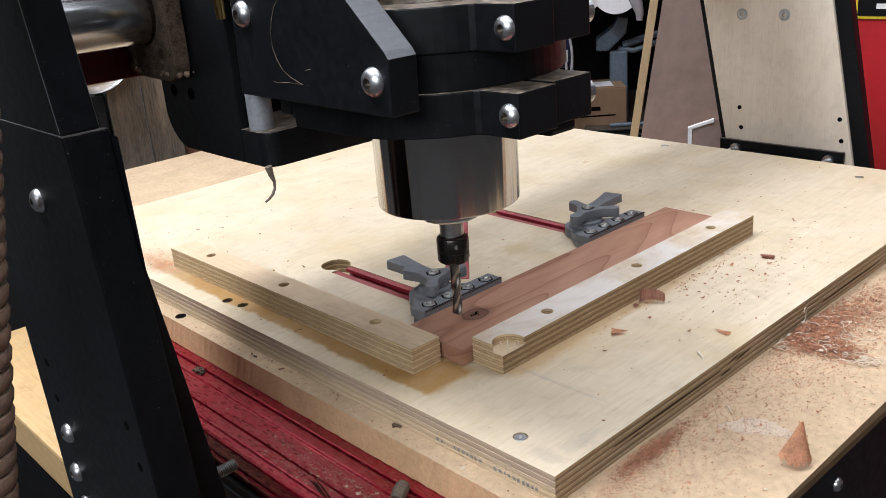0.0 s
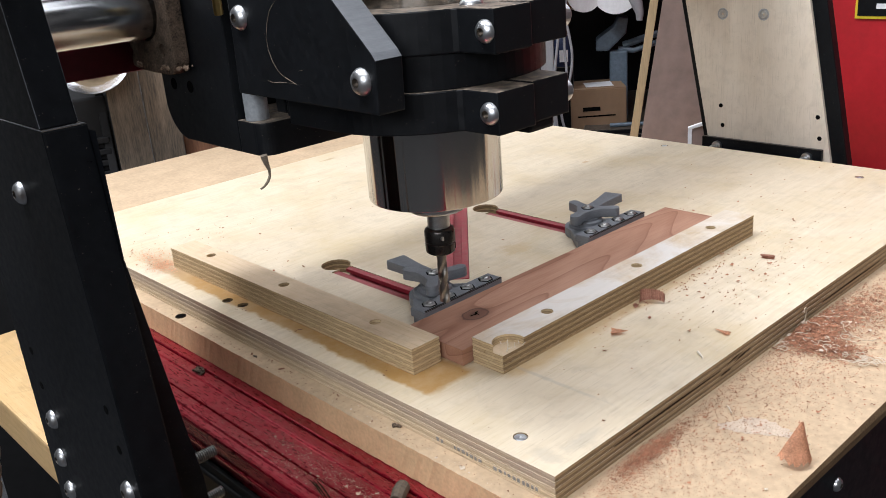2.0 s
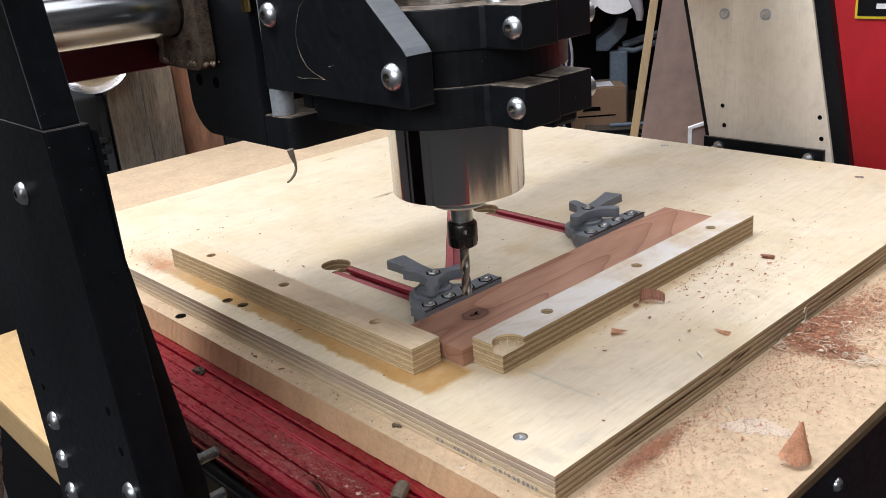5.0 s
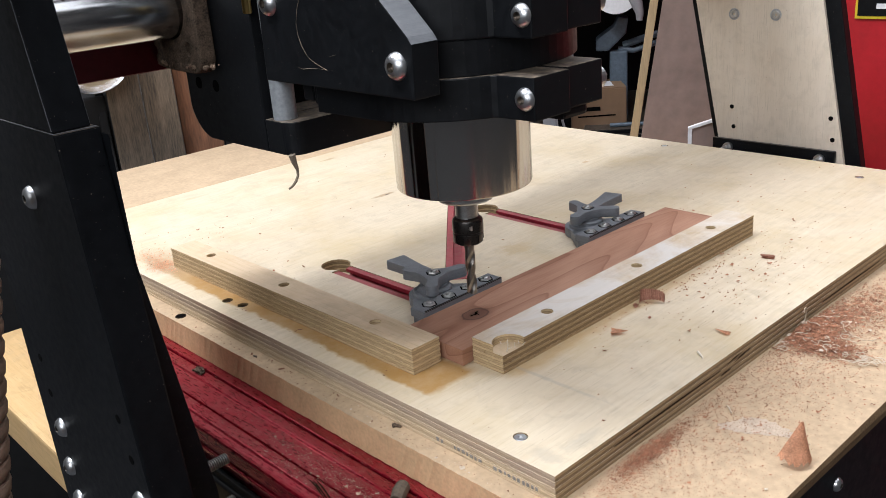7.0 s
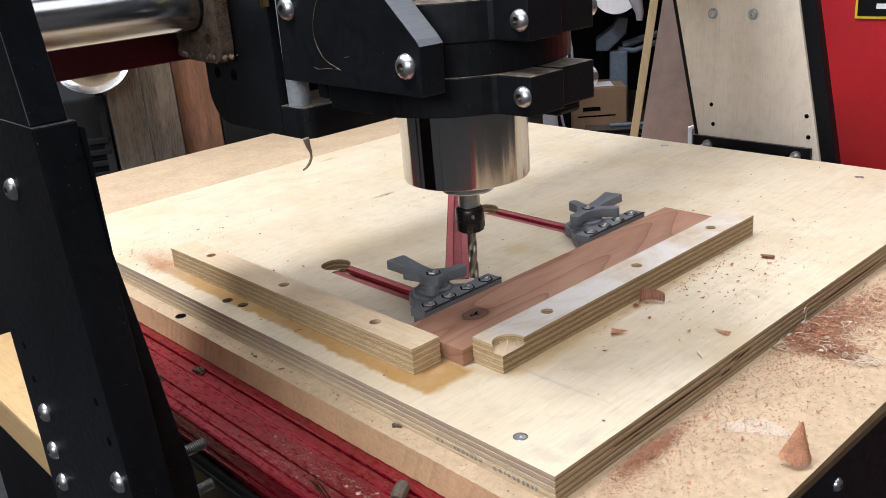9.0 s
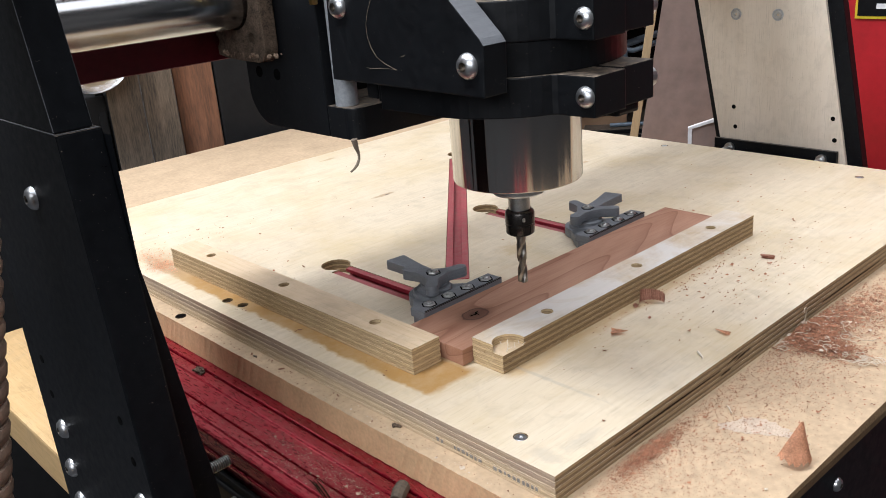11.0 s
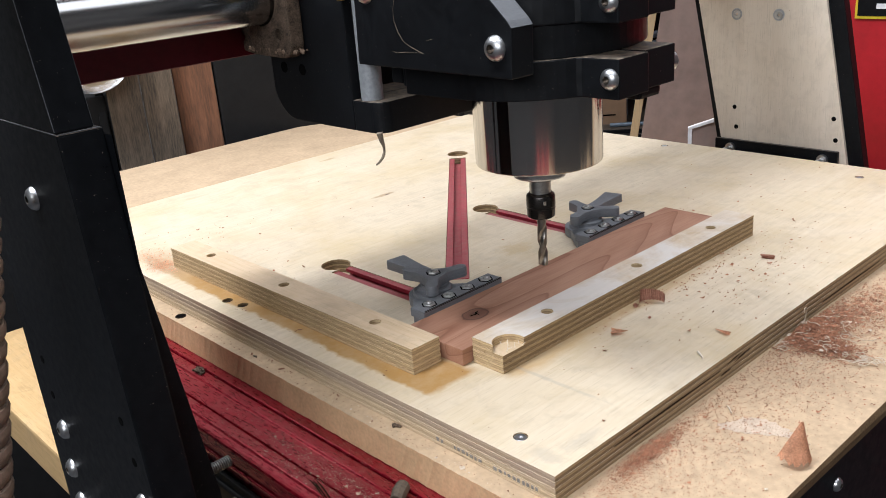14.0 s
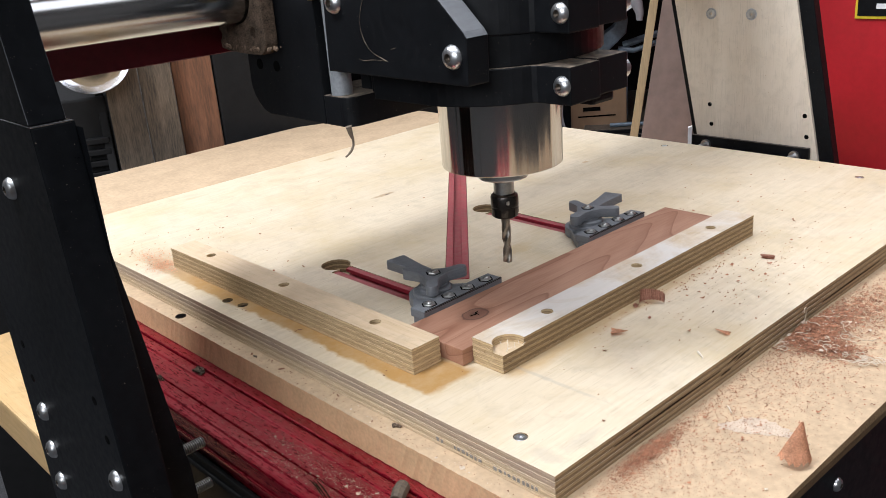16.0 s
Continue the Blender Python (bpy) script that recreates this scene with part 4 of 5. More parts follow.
    part("spindle_nose", lathe([(0.0168, 0.1242), (0.0168, 0.1156), (0.0158, 0.1144), (0.0064, 0.1140)], (AX, AY, 0), "z", 56), M_ZINC, sp, smooth=True)
    part("spindle_shaft", lathe([(0, 0.103), (0.0067, 0.103), (0.0067, 0.1142), (0, 0.1142)], (AX, AY, 0), "z", 40), M_NUT, sp, smooth=True)
    cn = part("collet_nut", lathe([(0.0031, 0.0872), (0.0072, 0.0872), (0.0086, 0.0882), (0.0091, 0.0890), (0.0091, 0.0936), (0.0087, 0.0940), (0.0087, 0.0946), (0.0091, 0.0950), (0.0091, 0.1010), (0.0086, 0.1022), (0.0076, 0.1028), (0.0072, 0.1036), (0.006, 0.1036)], (AX, AY, 0), "z", 48), M_DARKSTEEL, s, "blackened steel collet nut", smooth=True)
    carve(cn, [slot_box(AX + 0.0112 * math.cos(radians(a)), AY + 0.0112 * math.sin(radians(a)), 0.0052, 0.0062, a, 0.084, 0.0934) for a in range(10, 370, 60)])
    part("pin_hole", lathe([(0, 0.0002), (0.0013, 0.0002), (0.0015, -0.0008)], (AX - 0.0091 * 0.5, AY - 0.0091 * 0.866, 0.0984), "-y", 12), M_ZINC, cn)
    cutter(s)
    return s


def cutter(parent):
    """Two-flute helical end mill: a twisted cross-section."""
    bm = bmesh.new()
    z0, z1, r = 0.0552, 0.0868, 0.0030
    n = 28
    rows = []
    levels = 44
    for i in range(levels + 1):
        z = z0 + (z1 - z0) * i / levels
        fl = 1.0 if z < 0.0795 else max(0.0, 1 - (z - 0.0795) / 0.004)
        tw = 2 * math.pi * (z - z0) / 0.033
        ring = []
        for k in range(n):
            a = 2 * math.pi * k / n
            d = 1 - fl * 0.42 * max(0.0, math.cos(2 * a)) ** 0.8
            ring.append(bm.verts.new((AX + r * d * math.cos(a + tw), AY + r * d * math.sin(a + tw), z)))
        rows.append(ring)
    for ra, rb in zip(rows, rows[1:]):
        for k in range(n):
            bm.faces.new((ra[k], ra[(k + 1) % n], rb[(k + 1) % n], rb[k]))
    bm.faces.new(rows[0][::-1])
    bm.faces.new(rows[-1])
    part("cutter", bm, M_CARBIDE, parent, "steel spiral end mill", smooth=True)


SPINDLE = spindle_carriage()


# ---- what stands round the bench ----
def facing(origin, yaw):
    """Pose with x to the right along the shelf front and y away from the bench."""
    return Matrix.Translation(origin) @ Matrix.Rotation(radians(yaw), 4, "Z")


def clutter_shelf():
    m = facing((1.105, 0.808, 0), -52.8)
    sh = thing("storage_shelf", "dark storage shelf with a white upright behind the machine", "shelf")
    sh.matrix_world = m
    part("shelf_board", box(-0.45, 0.32, -0.03, 0.42, -0.172, -0.1455, 0.002), M_BLACK_CLEAN, sh)
    part("back_panel", box(-0.45, 0.32, 0.42, 0.44, -0.9, 0.55, 0.002), M_BLACK_CLEAN, sh)
    part("side_panel", box(-0.47, -0.451, -0.03, 0.44, -0.9, 0.55, 0.002), M_BLACK_CLEAN, sh)
    part("side_panel", box(0.321, 0.34, -0.03, 0.44, -0.9, 0.55, 0.002), M_BLACK_CLEAN, sh)
    part("top_board", box(-0.45, 0.32, -0.03, 0.42, 0.30, 0.32, 0.002), M_BLACK_CLEAN, sh)
    part("upright", box(-0.108, -0.083, -0.055, -0.032, -0.9, 0.55, 0.003), M_CABLE, sh, "grey-white painted shelf upright")
    bx = thing("cardboard_box", "small brown cardboard box with a strip of white tape", "box")
    bx.matrix_world = m @ Matrix.Translation((0.002, 0.03, -0.1453)) @ Matrix.Rotation(radians(8), 4, "Z")
    part("carton", box(-0.058, 0.052, 0, 0.10, 0, 0.078, 0.0015), M_CARD, bx)
    part("lid_flap", box(-0.058, 0.052, 0.001, 0.049, 0.0782, 0.0802, 0.0005), M_CARD, bx)
    part("lid_flap", box(-0.058, 0.052, 0.051, 0.1, 0.0782, 0.0802, 0.0005), M_CARD, bx)
    part("tape", box(-0.025, 0.03, 0.02, 0.07, 0.0803, 0.0808), M_WHITE, bx, "white tape")
    part("print_bar", box(-0.035, 0.0, -0.0006, -0.0001, 0.036, 0.044), M_HOLE, bx, "dark printed mark")
    part("print_bar", box(-0.045, 0.03, -0.0006, -0.0001, 0.024, 0.027), M_HOLE, bx, "dark printed mark")
    # filament discs hanging on a peg
    for x, z, r, ang in ((-0.024, 0.118, 0.036, 18), (0.034, 0.122, 0.047, -12)):
        d = thing("plastic_spool", "white plastic spool hanging on the shelf", "spool", group="hanging spools")
        d.matrix_world = m @ Matrix.Translation((x, 0.04, z)) @ Matrix.Rotation(radians(ang), 4, "Z")
        for y in (0.0, 0.03):
            part("flange", lathe([(0.008, 0), (r, 0), (r, 0.002), (0.008, 0.002)], (0, y, 0), "y", 40), M_WHITE, d)
        part("core", lathe([(0.016, 0.002), (0.016, 0.03)], (0, 0, 0), "y", 28), M_GREENPRINT, d)
        part("peg", box(-0.003, 0.003, -0.01, 0.38, -0.004, 0.004, 0.001), M_DARKSTEEL, d)
    nv = thing("navy_bottle", "navy plastic bottle with a white paper label", "bottle")
    nv.matrix_world = m @ Matrix.Translation((-0.070, 0.05, -0.1453))
    part("stand", box(-0.02, 0.02, -0.02, 0.03, 0, 0.125, 0.002), M_BLACK_CLEAN, nv)
    part("body", lathe([(0, 0.1252), (0.0145, 0.1252), (0.016, 0.128), (0.016, 0.175), (0.010, 0.186), (0.006, 0.19), (0.006, 0.2), (0, 0.2)], (0, 0, 0), "z", 28), M_NAVY, nv, smooth=True)
    part("paper_label", box(-0.006, 0.011, -0.0168, -0.0158, 0.135, 0.158), M_WHITE, nv, "white paper label")
    tools = thing("power_tool", "blue-grey hand tool standing on the shelf", "tool")
    tools.matrix_world = m @ Matrix.Translation((0.04, 0.12, -0.1453))
    part("column", box(-0.018, 0.018, -0.015, 0.02, 0, 0.14, 0.004), M_BLUEGREY, tools)
    part("head", prism([(-0.045, 0.142), (-0.02, 0.142), (0.015, 0.175), (0.02, 0.205), (0.0, 0.21), (-0.01, 0.19), (-0.045, 0.165)], "y", -0.02, 0.03, 0.004), M_BLUEGREY, tools)
    part("grip", sweep([(0.01, 0, 0.15), (0.03, -0.004, 0.156), (0.06, -0.006, 0.166), (0.09, 0, 0.172)], 0.007, 10), M_BLUEGREY, tools)
    part("grip", sweep([(0.0, 0, 0.143), (0.03, -0.008, 0.139), (0.06, -0.01, 0.148), (0.088, 0, 0.156)], 0.0055, 10), M_BLUEGREY, tools)
    lt = thing("hanging_handle", "pale plastic handle hanging from the shelf", "handle")
    lt.matrix_world = m
    part("grip", sweep([(0.055, 0.03, 0.30), (0.06, 0.03, 0.15), (0.066, 0.03, 0.11), (0.074, 0.03, 0.092), (0.079, 0.03, 0.075), (0.078, 0.03, 0.062)], [0.007, 0.009, 0.012, 0.011, 0.008, 0.006], 12), M_CABLE, lt, smooth=True)
    cl = thing("power_cable", "tangled grey cables hanging from the shelf", "cable")
    cl.matrix_world = m
    runs = [[(-0.080, -0.06, 0.31), (-0.078, -0.06, 0.12), (-0.073, -0.062, 0.06), (-0.080, -0.06, 0.0), (-0.084, -0.06, -0.05), (-0.081, -0.06, -0.11), (-0.080, -0.055, -0.13)],
            [(-0.062, -0.05, 0.31), (-0.064, -0.05, 0.11), (-0.056, -0.05, 0.065), (-0.049, -0.05, 0.02), (-0.052, -0.05, -0.02), (-0.064, -0.05, -0.06), (-0.078, -0.05, -0.084)],
            [(-0.058, -0.045, 0.31), (-0.058, -0.045, 0.1), (-0.063, -0.045, 0.04), (-0.06, -0.045, -0.02), (-0.068, -0.045, -0.06), (-0.072, -0.045, -0.10), (-0.066, -0.04, -0.13)]]
    for r in runs:
        fine = []
        for i in range(len(r) - 1):
            p0, p1, p2, p3 = (Vector(r[max(i - 1, 0)]), Vector(r[i]), Vector(r[i + 1]), Vector(r[min(i + 2, len(r) - 1)]))
            for k in range(5):
                u = k / 5
                fine.append(0.5 * ((2 * p1) + (p2 - p0) * u + (2 * p0 - 5 * p1 + 4 * p2 - p3) * u * u + (3 * p1 - p0 - 3 * p2 + p3) * u ** 3))
        part("strand", sweep(fine, 0.0026, 8), M_CABLE, cl, smooth=True)
    tr = thing("clutter_tray", "low black tray of tools on the shelf", "tray")
    tr.matrix_world = m @ Matrix.Translation((0.04, -0.025, -0.1453))
    part("tray", box(-0.07, 0.09, 0, 0.05, 0, 0.009, 0.002), M_BLACK_CLEAN, tr)
    part("handle", sweep([(-0.02, 0.02, 0.013), (0.02, 0.025, 0.013), (0.07, 0.02, 0.015)], 0.004, 8), M_BLUEGREY, tr)
    rg = thing("pink_rag", "red and pink rag hanging on the shelf", "rag")
    rg.matrix_world = m
    part("cloth", sweep([(-0.062, 0.05, 0.31), (-0.058, 0.05, 0.15), (-0.06, 0.05, 0.11), (-0.066, 0.05, 0.06), (-0.07, 0.05, 0.045)], [0.012, 0.014, 0.013, 0.01, 0.003], 10), M_REDPLANK, rg)


clutter_shelf()


def leaning_panels():
    m = facing((0.834, 0.499, 0), -56.3)
    p = thing("leaning_panel", "brown hardboard panel with pale sawn edge leaning upright", "panel")
    p.matrix_world = m
    k = 0.146
    face = [(-0.024 - k * 0.85, -0.9), (0.2 - k * 0.85, -0.9), (0.15, 0.45), (0.0105 + k * 0.32, 0.45)]
    part("face", prism(face, "y", -0.001, 0.006, 0.0005), M_PANELFACE, p)
    edge = [(-0.0375 - k * 0.84, -0.9), (-0.0245 - k * 0.84, -0.9), (0.0035 + k * 0.311, 0.45), (-0.0078 + k * 0.311, 0.45)]
    part("sawn_edge", prism(edge, "y", -0.002, 0.03, 0.0008), M_PALEWOOD, p, "pale sawn wood edge")
    w = thing("offcut_sheet", "white-edged pinkish sheet offcut leaning behind the bed", "sheet")
    w.matrix_world = facing((0.741, 0.366, 0), -59.1)
    part("sheet", prism([(-0.013, -0.1295), (-0.013, -0.0125), (0.016, -0.003), (0.03, -0.003), (0.03, -0.1295)], "y", 0, 0.004), M_PANELFACE, w)
    part("border", prism([(-0.0165, -0.1295), (-0.0165, -0.0135), (0.016, -0.0025), (0.016, -0.0065), (-0.0115, -0.0155), (-0.0115, -0.1295)], "y", -0.002, 0.0055), M_WHITE, w, "white plastic border")


leaning_panels()


def red_cabinet():
    c = thing("machine_cabinet", "red painted metal machine cabinet with a warning plate", "cabinet")
    part("body", box(1.02, 1.5, -0.25, 0.503, -0.9, 0.55, 0.006), M_REDCAB, c)
    pl = part("warning_plate", box(1.0165, 1.0195, 0.13, 0.2915, 0.094, 0.2, 0.0005), M_YELLOW, c, "yellow-bordered black warning plate")
    part("plate_field", box(1.0155, 1.0164, 0.134, 0.2875, 0.098, 0.196), M_BLACK_CLEAN, pl)
    for i in range(4):
        part("print_bar", box(1.0149, 1.0154, 0.15, 0.262, 0.108 + i * 0.02, 0.115 + i * 0.02), M_YELLOW if i % 2 else M_WHITE, pl)


red_cabinet()


def lumber():
    m = facing((0.265, 0.981, 0), -24.2)
    for x0, x1, y, mt, lab in ((-0.0495, -0.0025, 0.0, M_OLDWOOD, "weathered grey-brown plank standing on end"), (-0.0015, 0.044, 0.004, M_OLDWOOD, "weathered grey-brown plank standing on end"), (0.046, 0.104, 0.03, M_REDPLANK, "reddish brown plank standing on end")):
        p = part("timber_plank", box(x0, x1, y, y + 0.03, -0.9, 0.5, 0.002), mt)
        tagged(p, lab, "plank", group="planks behind the bench")
        p.matrix_world = m
    b = part("panel_board", box(0.106, 0.50, 0.03, 0.06, -0.9, 0.5, 0.003), M_HOSE_DARK)
    tagged(b, "matt black panel behind the bench", "panel")
    b.matrix_world = m
    k = thing("slatted_crate", "black slatted plastic crate behind the bench", "crate")
    k.matrix_world = m
    part("body", box(-0.32, -0.052, 0.02, 0.3, -0.9, 0.07, 0.004), M_HOSE_DARK, k)
    for i in range(4):
        part("slat", box(-0.098 + 0.003 * i, -0.058, 0.005, 0.019, -0.045 + i * 0.0165, -0.037 + i * 0.0165, 0.001), M_HOSE_DARK, k)
    r = thing("reflector_lamp", "unlit clamp lamp with a polished aluminium reflector bowl", "lamp")
    r.matrix_world = m @ Matrix.Translation((-0.060, -0.03, 0.136)) @ Matrix.Rotation(radians(-14), 4, "X")
    prof = [(0.0545, 0.0), (0.0535, 0.001), (0.050, 0.004), (0.043, 0.011), (0.040, 0.013), (0.030, 0.03), (0.018, 0.045), (0.0175, 0.0455), (0.031, 0.031), (0.041, 0.0135), (0.044, 0.0115), (0.051, 0.005), (0.0548, 0.001), (0.0545, 0)]
    part("reflector", lathe(prof, (0, 0, 0), "y", 56), M_CHROME, r, "polished aluminium bowl", smooth=True)
    part("socket", lathe([(0, 0.044), (0.0172, 0.044), (0.0172, 0.095), (0, 0.095)], (0, 0, 0), "y", 24), M_BLACK_CLEAN, r)
    part("bulb", lathe([(0, 0.004), (0.008, 0.006), (0.0165, 0.016), (0.019, 0.026), (0.016, 0.036), (0.011, 0.044)], (0, 0, 0), "y", 28), M_PALEWOOD, r, smooth=True)
    part("clip", box(-0.006, 0.006, 0.07, 0.08, -0.2, -0.008, 0.002), M_HOSE_DARK, r)


lumber()



# ---- chips, shavings and dust ----
def flakes(name, material, label, spots, seed):
    """Many small bent flakes; spots: (centre x, y, z, spread x, spread y, count, size, height of a heap)."""
    rnd = random.Random(seed)
    verts, faces = [], []
    for cx, cy, z0, sx, sy, count, size, *heap in spots:
        for _ in range(count):
            x, y, z = rnd.gauss(cx, sx), rnd.gauss(cy, sy), z0
            if -0.03 < z < -0.01 and (y > -0.002 and x > -0.002 or y < -0.082 or x < -0.0125):
                continue
            if z > -0.01 and not (0.003 < x < 0.608 and 0.003 < y < 0.668):
                continue
            if z > -0.001 and (0.025 < x < 0.053 and 0.13 < y < 0.457 or 0.05 < x < 0.375 and 0.092 < y < 0.195):
                continue
            l = 0.72 * size * math.exp(rnd.gauss(-0.2, 0.5))
            w = l * (0.2 + 0.6 * rnd.random())
            a = rnd.random() * 6.283
            d, n = Vector((math.cos(a), math.sin(a), 0)), Vector((-math.sin(a), math.cos(a), 0))
            curl = rnd.random() * 0.35 * l
            lift = 0.0002 + 0.2 * w * rnd.random()
            if heap:
                z += heap[0] * rnd.random() * math.exp(-0.5 * (((x - cx) / sx) ** 2 + ((y - cy) / sy) ** 2))
            o = Vector((x, y, z))
            base = len(verts)
            for t, hgt in ((-0.5, curl * 0.6), (0.0, 0.0), (0.5, curl)):
                for s, e in ((-0.5, 0.0), (0.5, lift)):
                    verts.append(o + d * (t * l) + n * (s * w * (1 - 0.5 * abs(t))) + Vector((0, 0, 0.0003 + hgt + e)))
            for k in (0, 2):
                faces.append((base + k, base + k + 1, base + k + 3, base + k + 2))
    me = bpy.data.meshes.new(name)
    me.from_pydata([tuple(v) for v in verts], [], faces)
    me.materials.append(material)
    ob = new(name, me)
    return tagged(ob, label, "debris", kind="stuff")


Z1 = ZB + 0.0002
HEAP = [(0.262, -0.007, Z1, 0.013, 0.005, 4680, 0.00129, 0.004), (0.250, -0.019, Z1, 0.010, 0.007, 3960, 0.00129, 0.0035), (0.246, -0.034, Z1, 0.007, 0.009, 2340, 0.00122, 0.002), (0.280, -0.012, Z1, 0.016, 0.008, 2700, 0.00122, 0.002)]
PILE = [(0.30, -0.018, Z1, 0.03, 0.010, 4420, 0.00102), (0.335, -0.03, Z1, 0.04, 0.014, 4080, 0.00102), (0.30, -0.045, Z1, 0.05, 0.018, 1530, 0.00088), (0.222, -0.011, Z1, 0.018, 0.006, 850, 0.00082), (0.205, -0.03, Z1, 0.02, 0.016, 714, 0.00082), (0.215, -0.055, Z1, 0.03, 0.014, 204, 0.00095),
        (0.072, -0.009, Z1, 0.016, 0.003, 5440, 0.00061), (0.05, -0.012, Z1, 0.02, 0.005, 2550, 0.00054), (0.06, -0.022, Z1, 0.03, 0.010, 1870, 0.00054), (0.04, -0.045, Z1, 0.03, 0.016, 1530, 0.00048), (0.13, -0.008, Z1, 0.03, 0.004, 850, 0.00075), (0.115, -0.028, Z1, 0.03, 0.014, 850, 0.00082), (0.17, -0.03, Z1, 0.03, 0.02, 952, 0.00082), (0.17, -0.04, Z1, 0.10, 0.028, 1530, 0.00068), (0.11, -0.05, Z1, 0.035, 0.016, 340, 0.00068)]
flakes("redwood_chips", M_CHIP, "heap of reddish wood chips on the machine bed", HEAP + PILE + [(0.27, 0.06, 0.0001, 0.05, 0.016, 110, 0.0019), (0.25, 0.083, 0.0001, 0.05, 0.004, 150, 0.0015), (0.33, 0.06, 0.0001, 0.05, 0.018, 90, 0.0017), (0.42, 0.15, 0.0001, 0.09, 0.07, 60, 0.002), (0.2, 0.04, 0.0001, 0.15, 0.04, 50, 0.0014),
       (0.04, 0.50, 0.0001, 0.03, 0.03, 90, 0.0018), (0.2, 0.5, 0.0001, 0.15, 0.1, 45, 0.0022), (0.08, 0.43, 0.0001, 0.02, 0.05, 40, 0.002), (0.45, 0.2, 0.0001, 0.1, 0.12, 30, 0.0016),
       (0.2, 0.78, Z1, 0.12, 0.06, 40, 0.0016)], 11)
flakes("dark_chips", M_CHIP_DARK, "dark wood specks scattered over the boards", [(s[0], s[1], s[2], s[3] * 1.2, s[4] * 1.1, s[5] // 13, s[6] * 0.9) for s in PILE + HEAP]
       + [(0.3, 0.05, 0.0001, 0.1, 0.03, 80, 0.001), (0.015, 0.3, 0.0001, 0.004, 0.1, 26, 0.0018), (0.3, 0.35, 0.0001, 0.2, 0.2, 60, 0.001), (0.1, 0.05, 0.0001, 0.08, 0.03, 40, 0.0009)], 12)
flakes("pale_chips", M_FIBRE, "pale splinters among the wood chips", [(0.26, -0.015, Z1 + 0.001, 0.02, 0.012, 260, 0.0016), (0.28, -0.022, Z1, 0.05, 0.014, 160, 0.0012), (0.262, -0.001, Z1 + 0.004, 0.003, 0.0015, 14, 0.0026), (0.238, -0.030, Z1 + 0.001, 0.004, 0.003, 9, 0.0026), (0.2, -0.04, Z1, 0.1, 0.025, 70, 0.0009), (0.06, -0.03, Z1, 0.04, 0.018, 60, 0.001), (0.2, 0.04, 0.0001, 0.1, 0.03, 14, 0.0016)], 13)
flakes("rail_dust", M_SAWDUST, "pale dust and splinters lying on the red rail", [(-0.039, 0.13, -0.0416, 0.0045, 0.055, 2600, 0.00044), (-0.039, 0.15, -0.0416, 0.005, 0.05, 90, 0.0016), (-0.026, 0.13, -0.0400, 0.003, 0.06, 900, 0.00028), (-0.053, 0.15, -0.0412, 0.003, 0.06, 2600, 0.00033), (-0.053, 0.17, -0.0412, 0.003, 0.03, 30, 0.0016), (-0.0175, 0.10, -0.0393, 0.002, 0.06, 500, 0.00039), (-0.027, 0.37, -0.0400, 0.004, 0.06, 60, 0.00049), (-0.04, 0.34, -0.0416, 0.005, 0.06, 90, 0.00044), (-0.053, 0.30, -0.0412, 0.003, 0.06, 260, 0.00033)], 14)
flakes("ledge_dust", M_CHIP_DARK, "brown crumbs on the ledge of the bed", [(-0.0065, 0.30, ZB - 0.0002, 0.003, 0.07, 60, 0.0016), (-0.0065, 0.1, ZB - 0.0002, 0.003, 0.06, 160, 0.0008), (-0.006, 0.24, ZB - 0.0002, 0.003, 0.05, 60, 0.001)], 18)
flakes("ledge_splinters", M_FIBRE, "pale torn splinters on the ledge of the bed", [(-0.0075, 0.062, ZB - 0.0002, 0.0014, 0.003, 9, 0.0024), (-0.009, 0.1, ZB - 0.0002, 0.003, 0.06, 90, 0.0008)], 19)
flakes("fresh_dust", M_SHAVING, "fresh orange sawdust on the board beside the fence end", [(0.022, 0.466, 0.0001, 0.007, 0.008, 2600, 0.0006), (0.024, 0.492, 0.0001, 0.005, 0.012, 1200, 0.0006), (0.032, 0.51, 0.0001, 0.006, 0.01, 160, 0.0012), (0.02, 0.445, 0.0001, 0.003, 0.006, 60, 0.0016)], 23)
flakes("floor_specks", M_CHIP_PALE, "pale specks of sawdust on the dark floor", [(-0.1, 1.9, -0.8999, 0.5, 0.6, 900, 0.006)], 15)


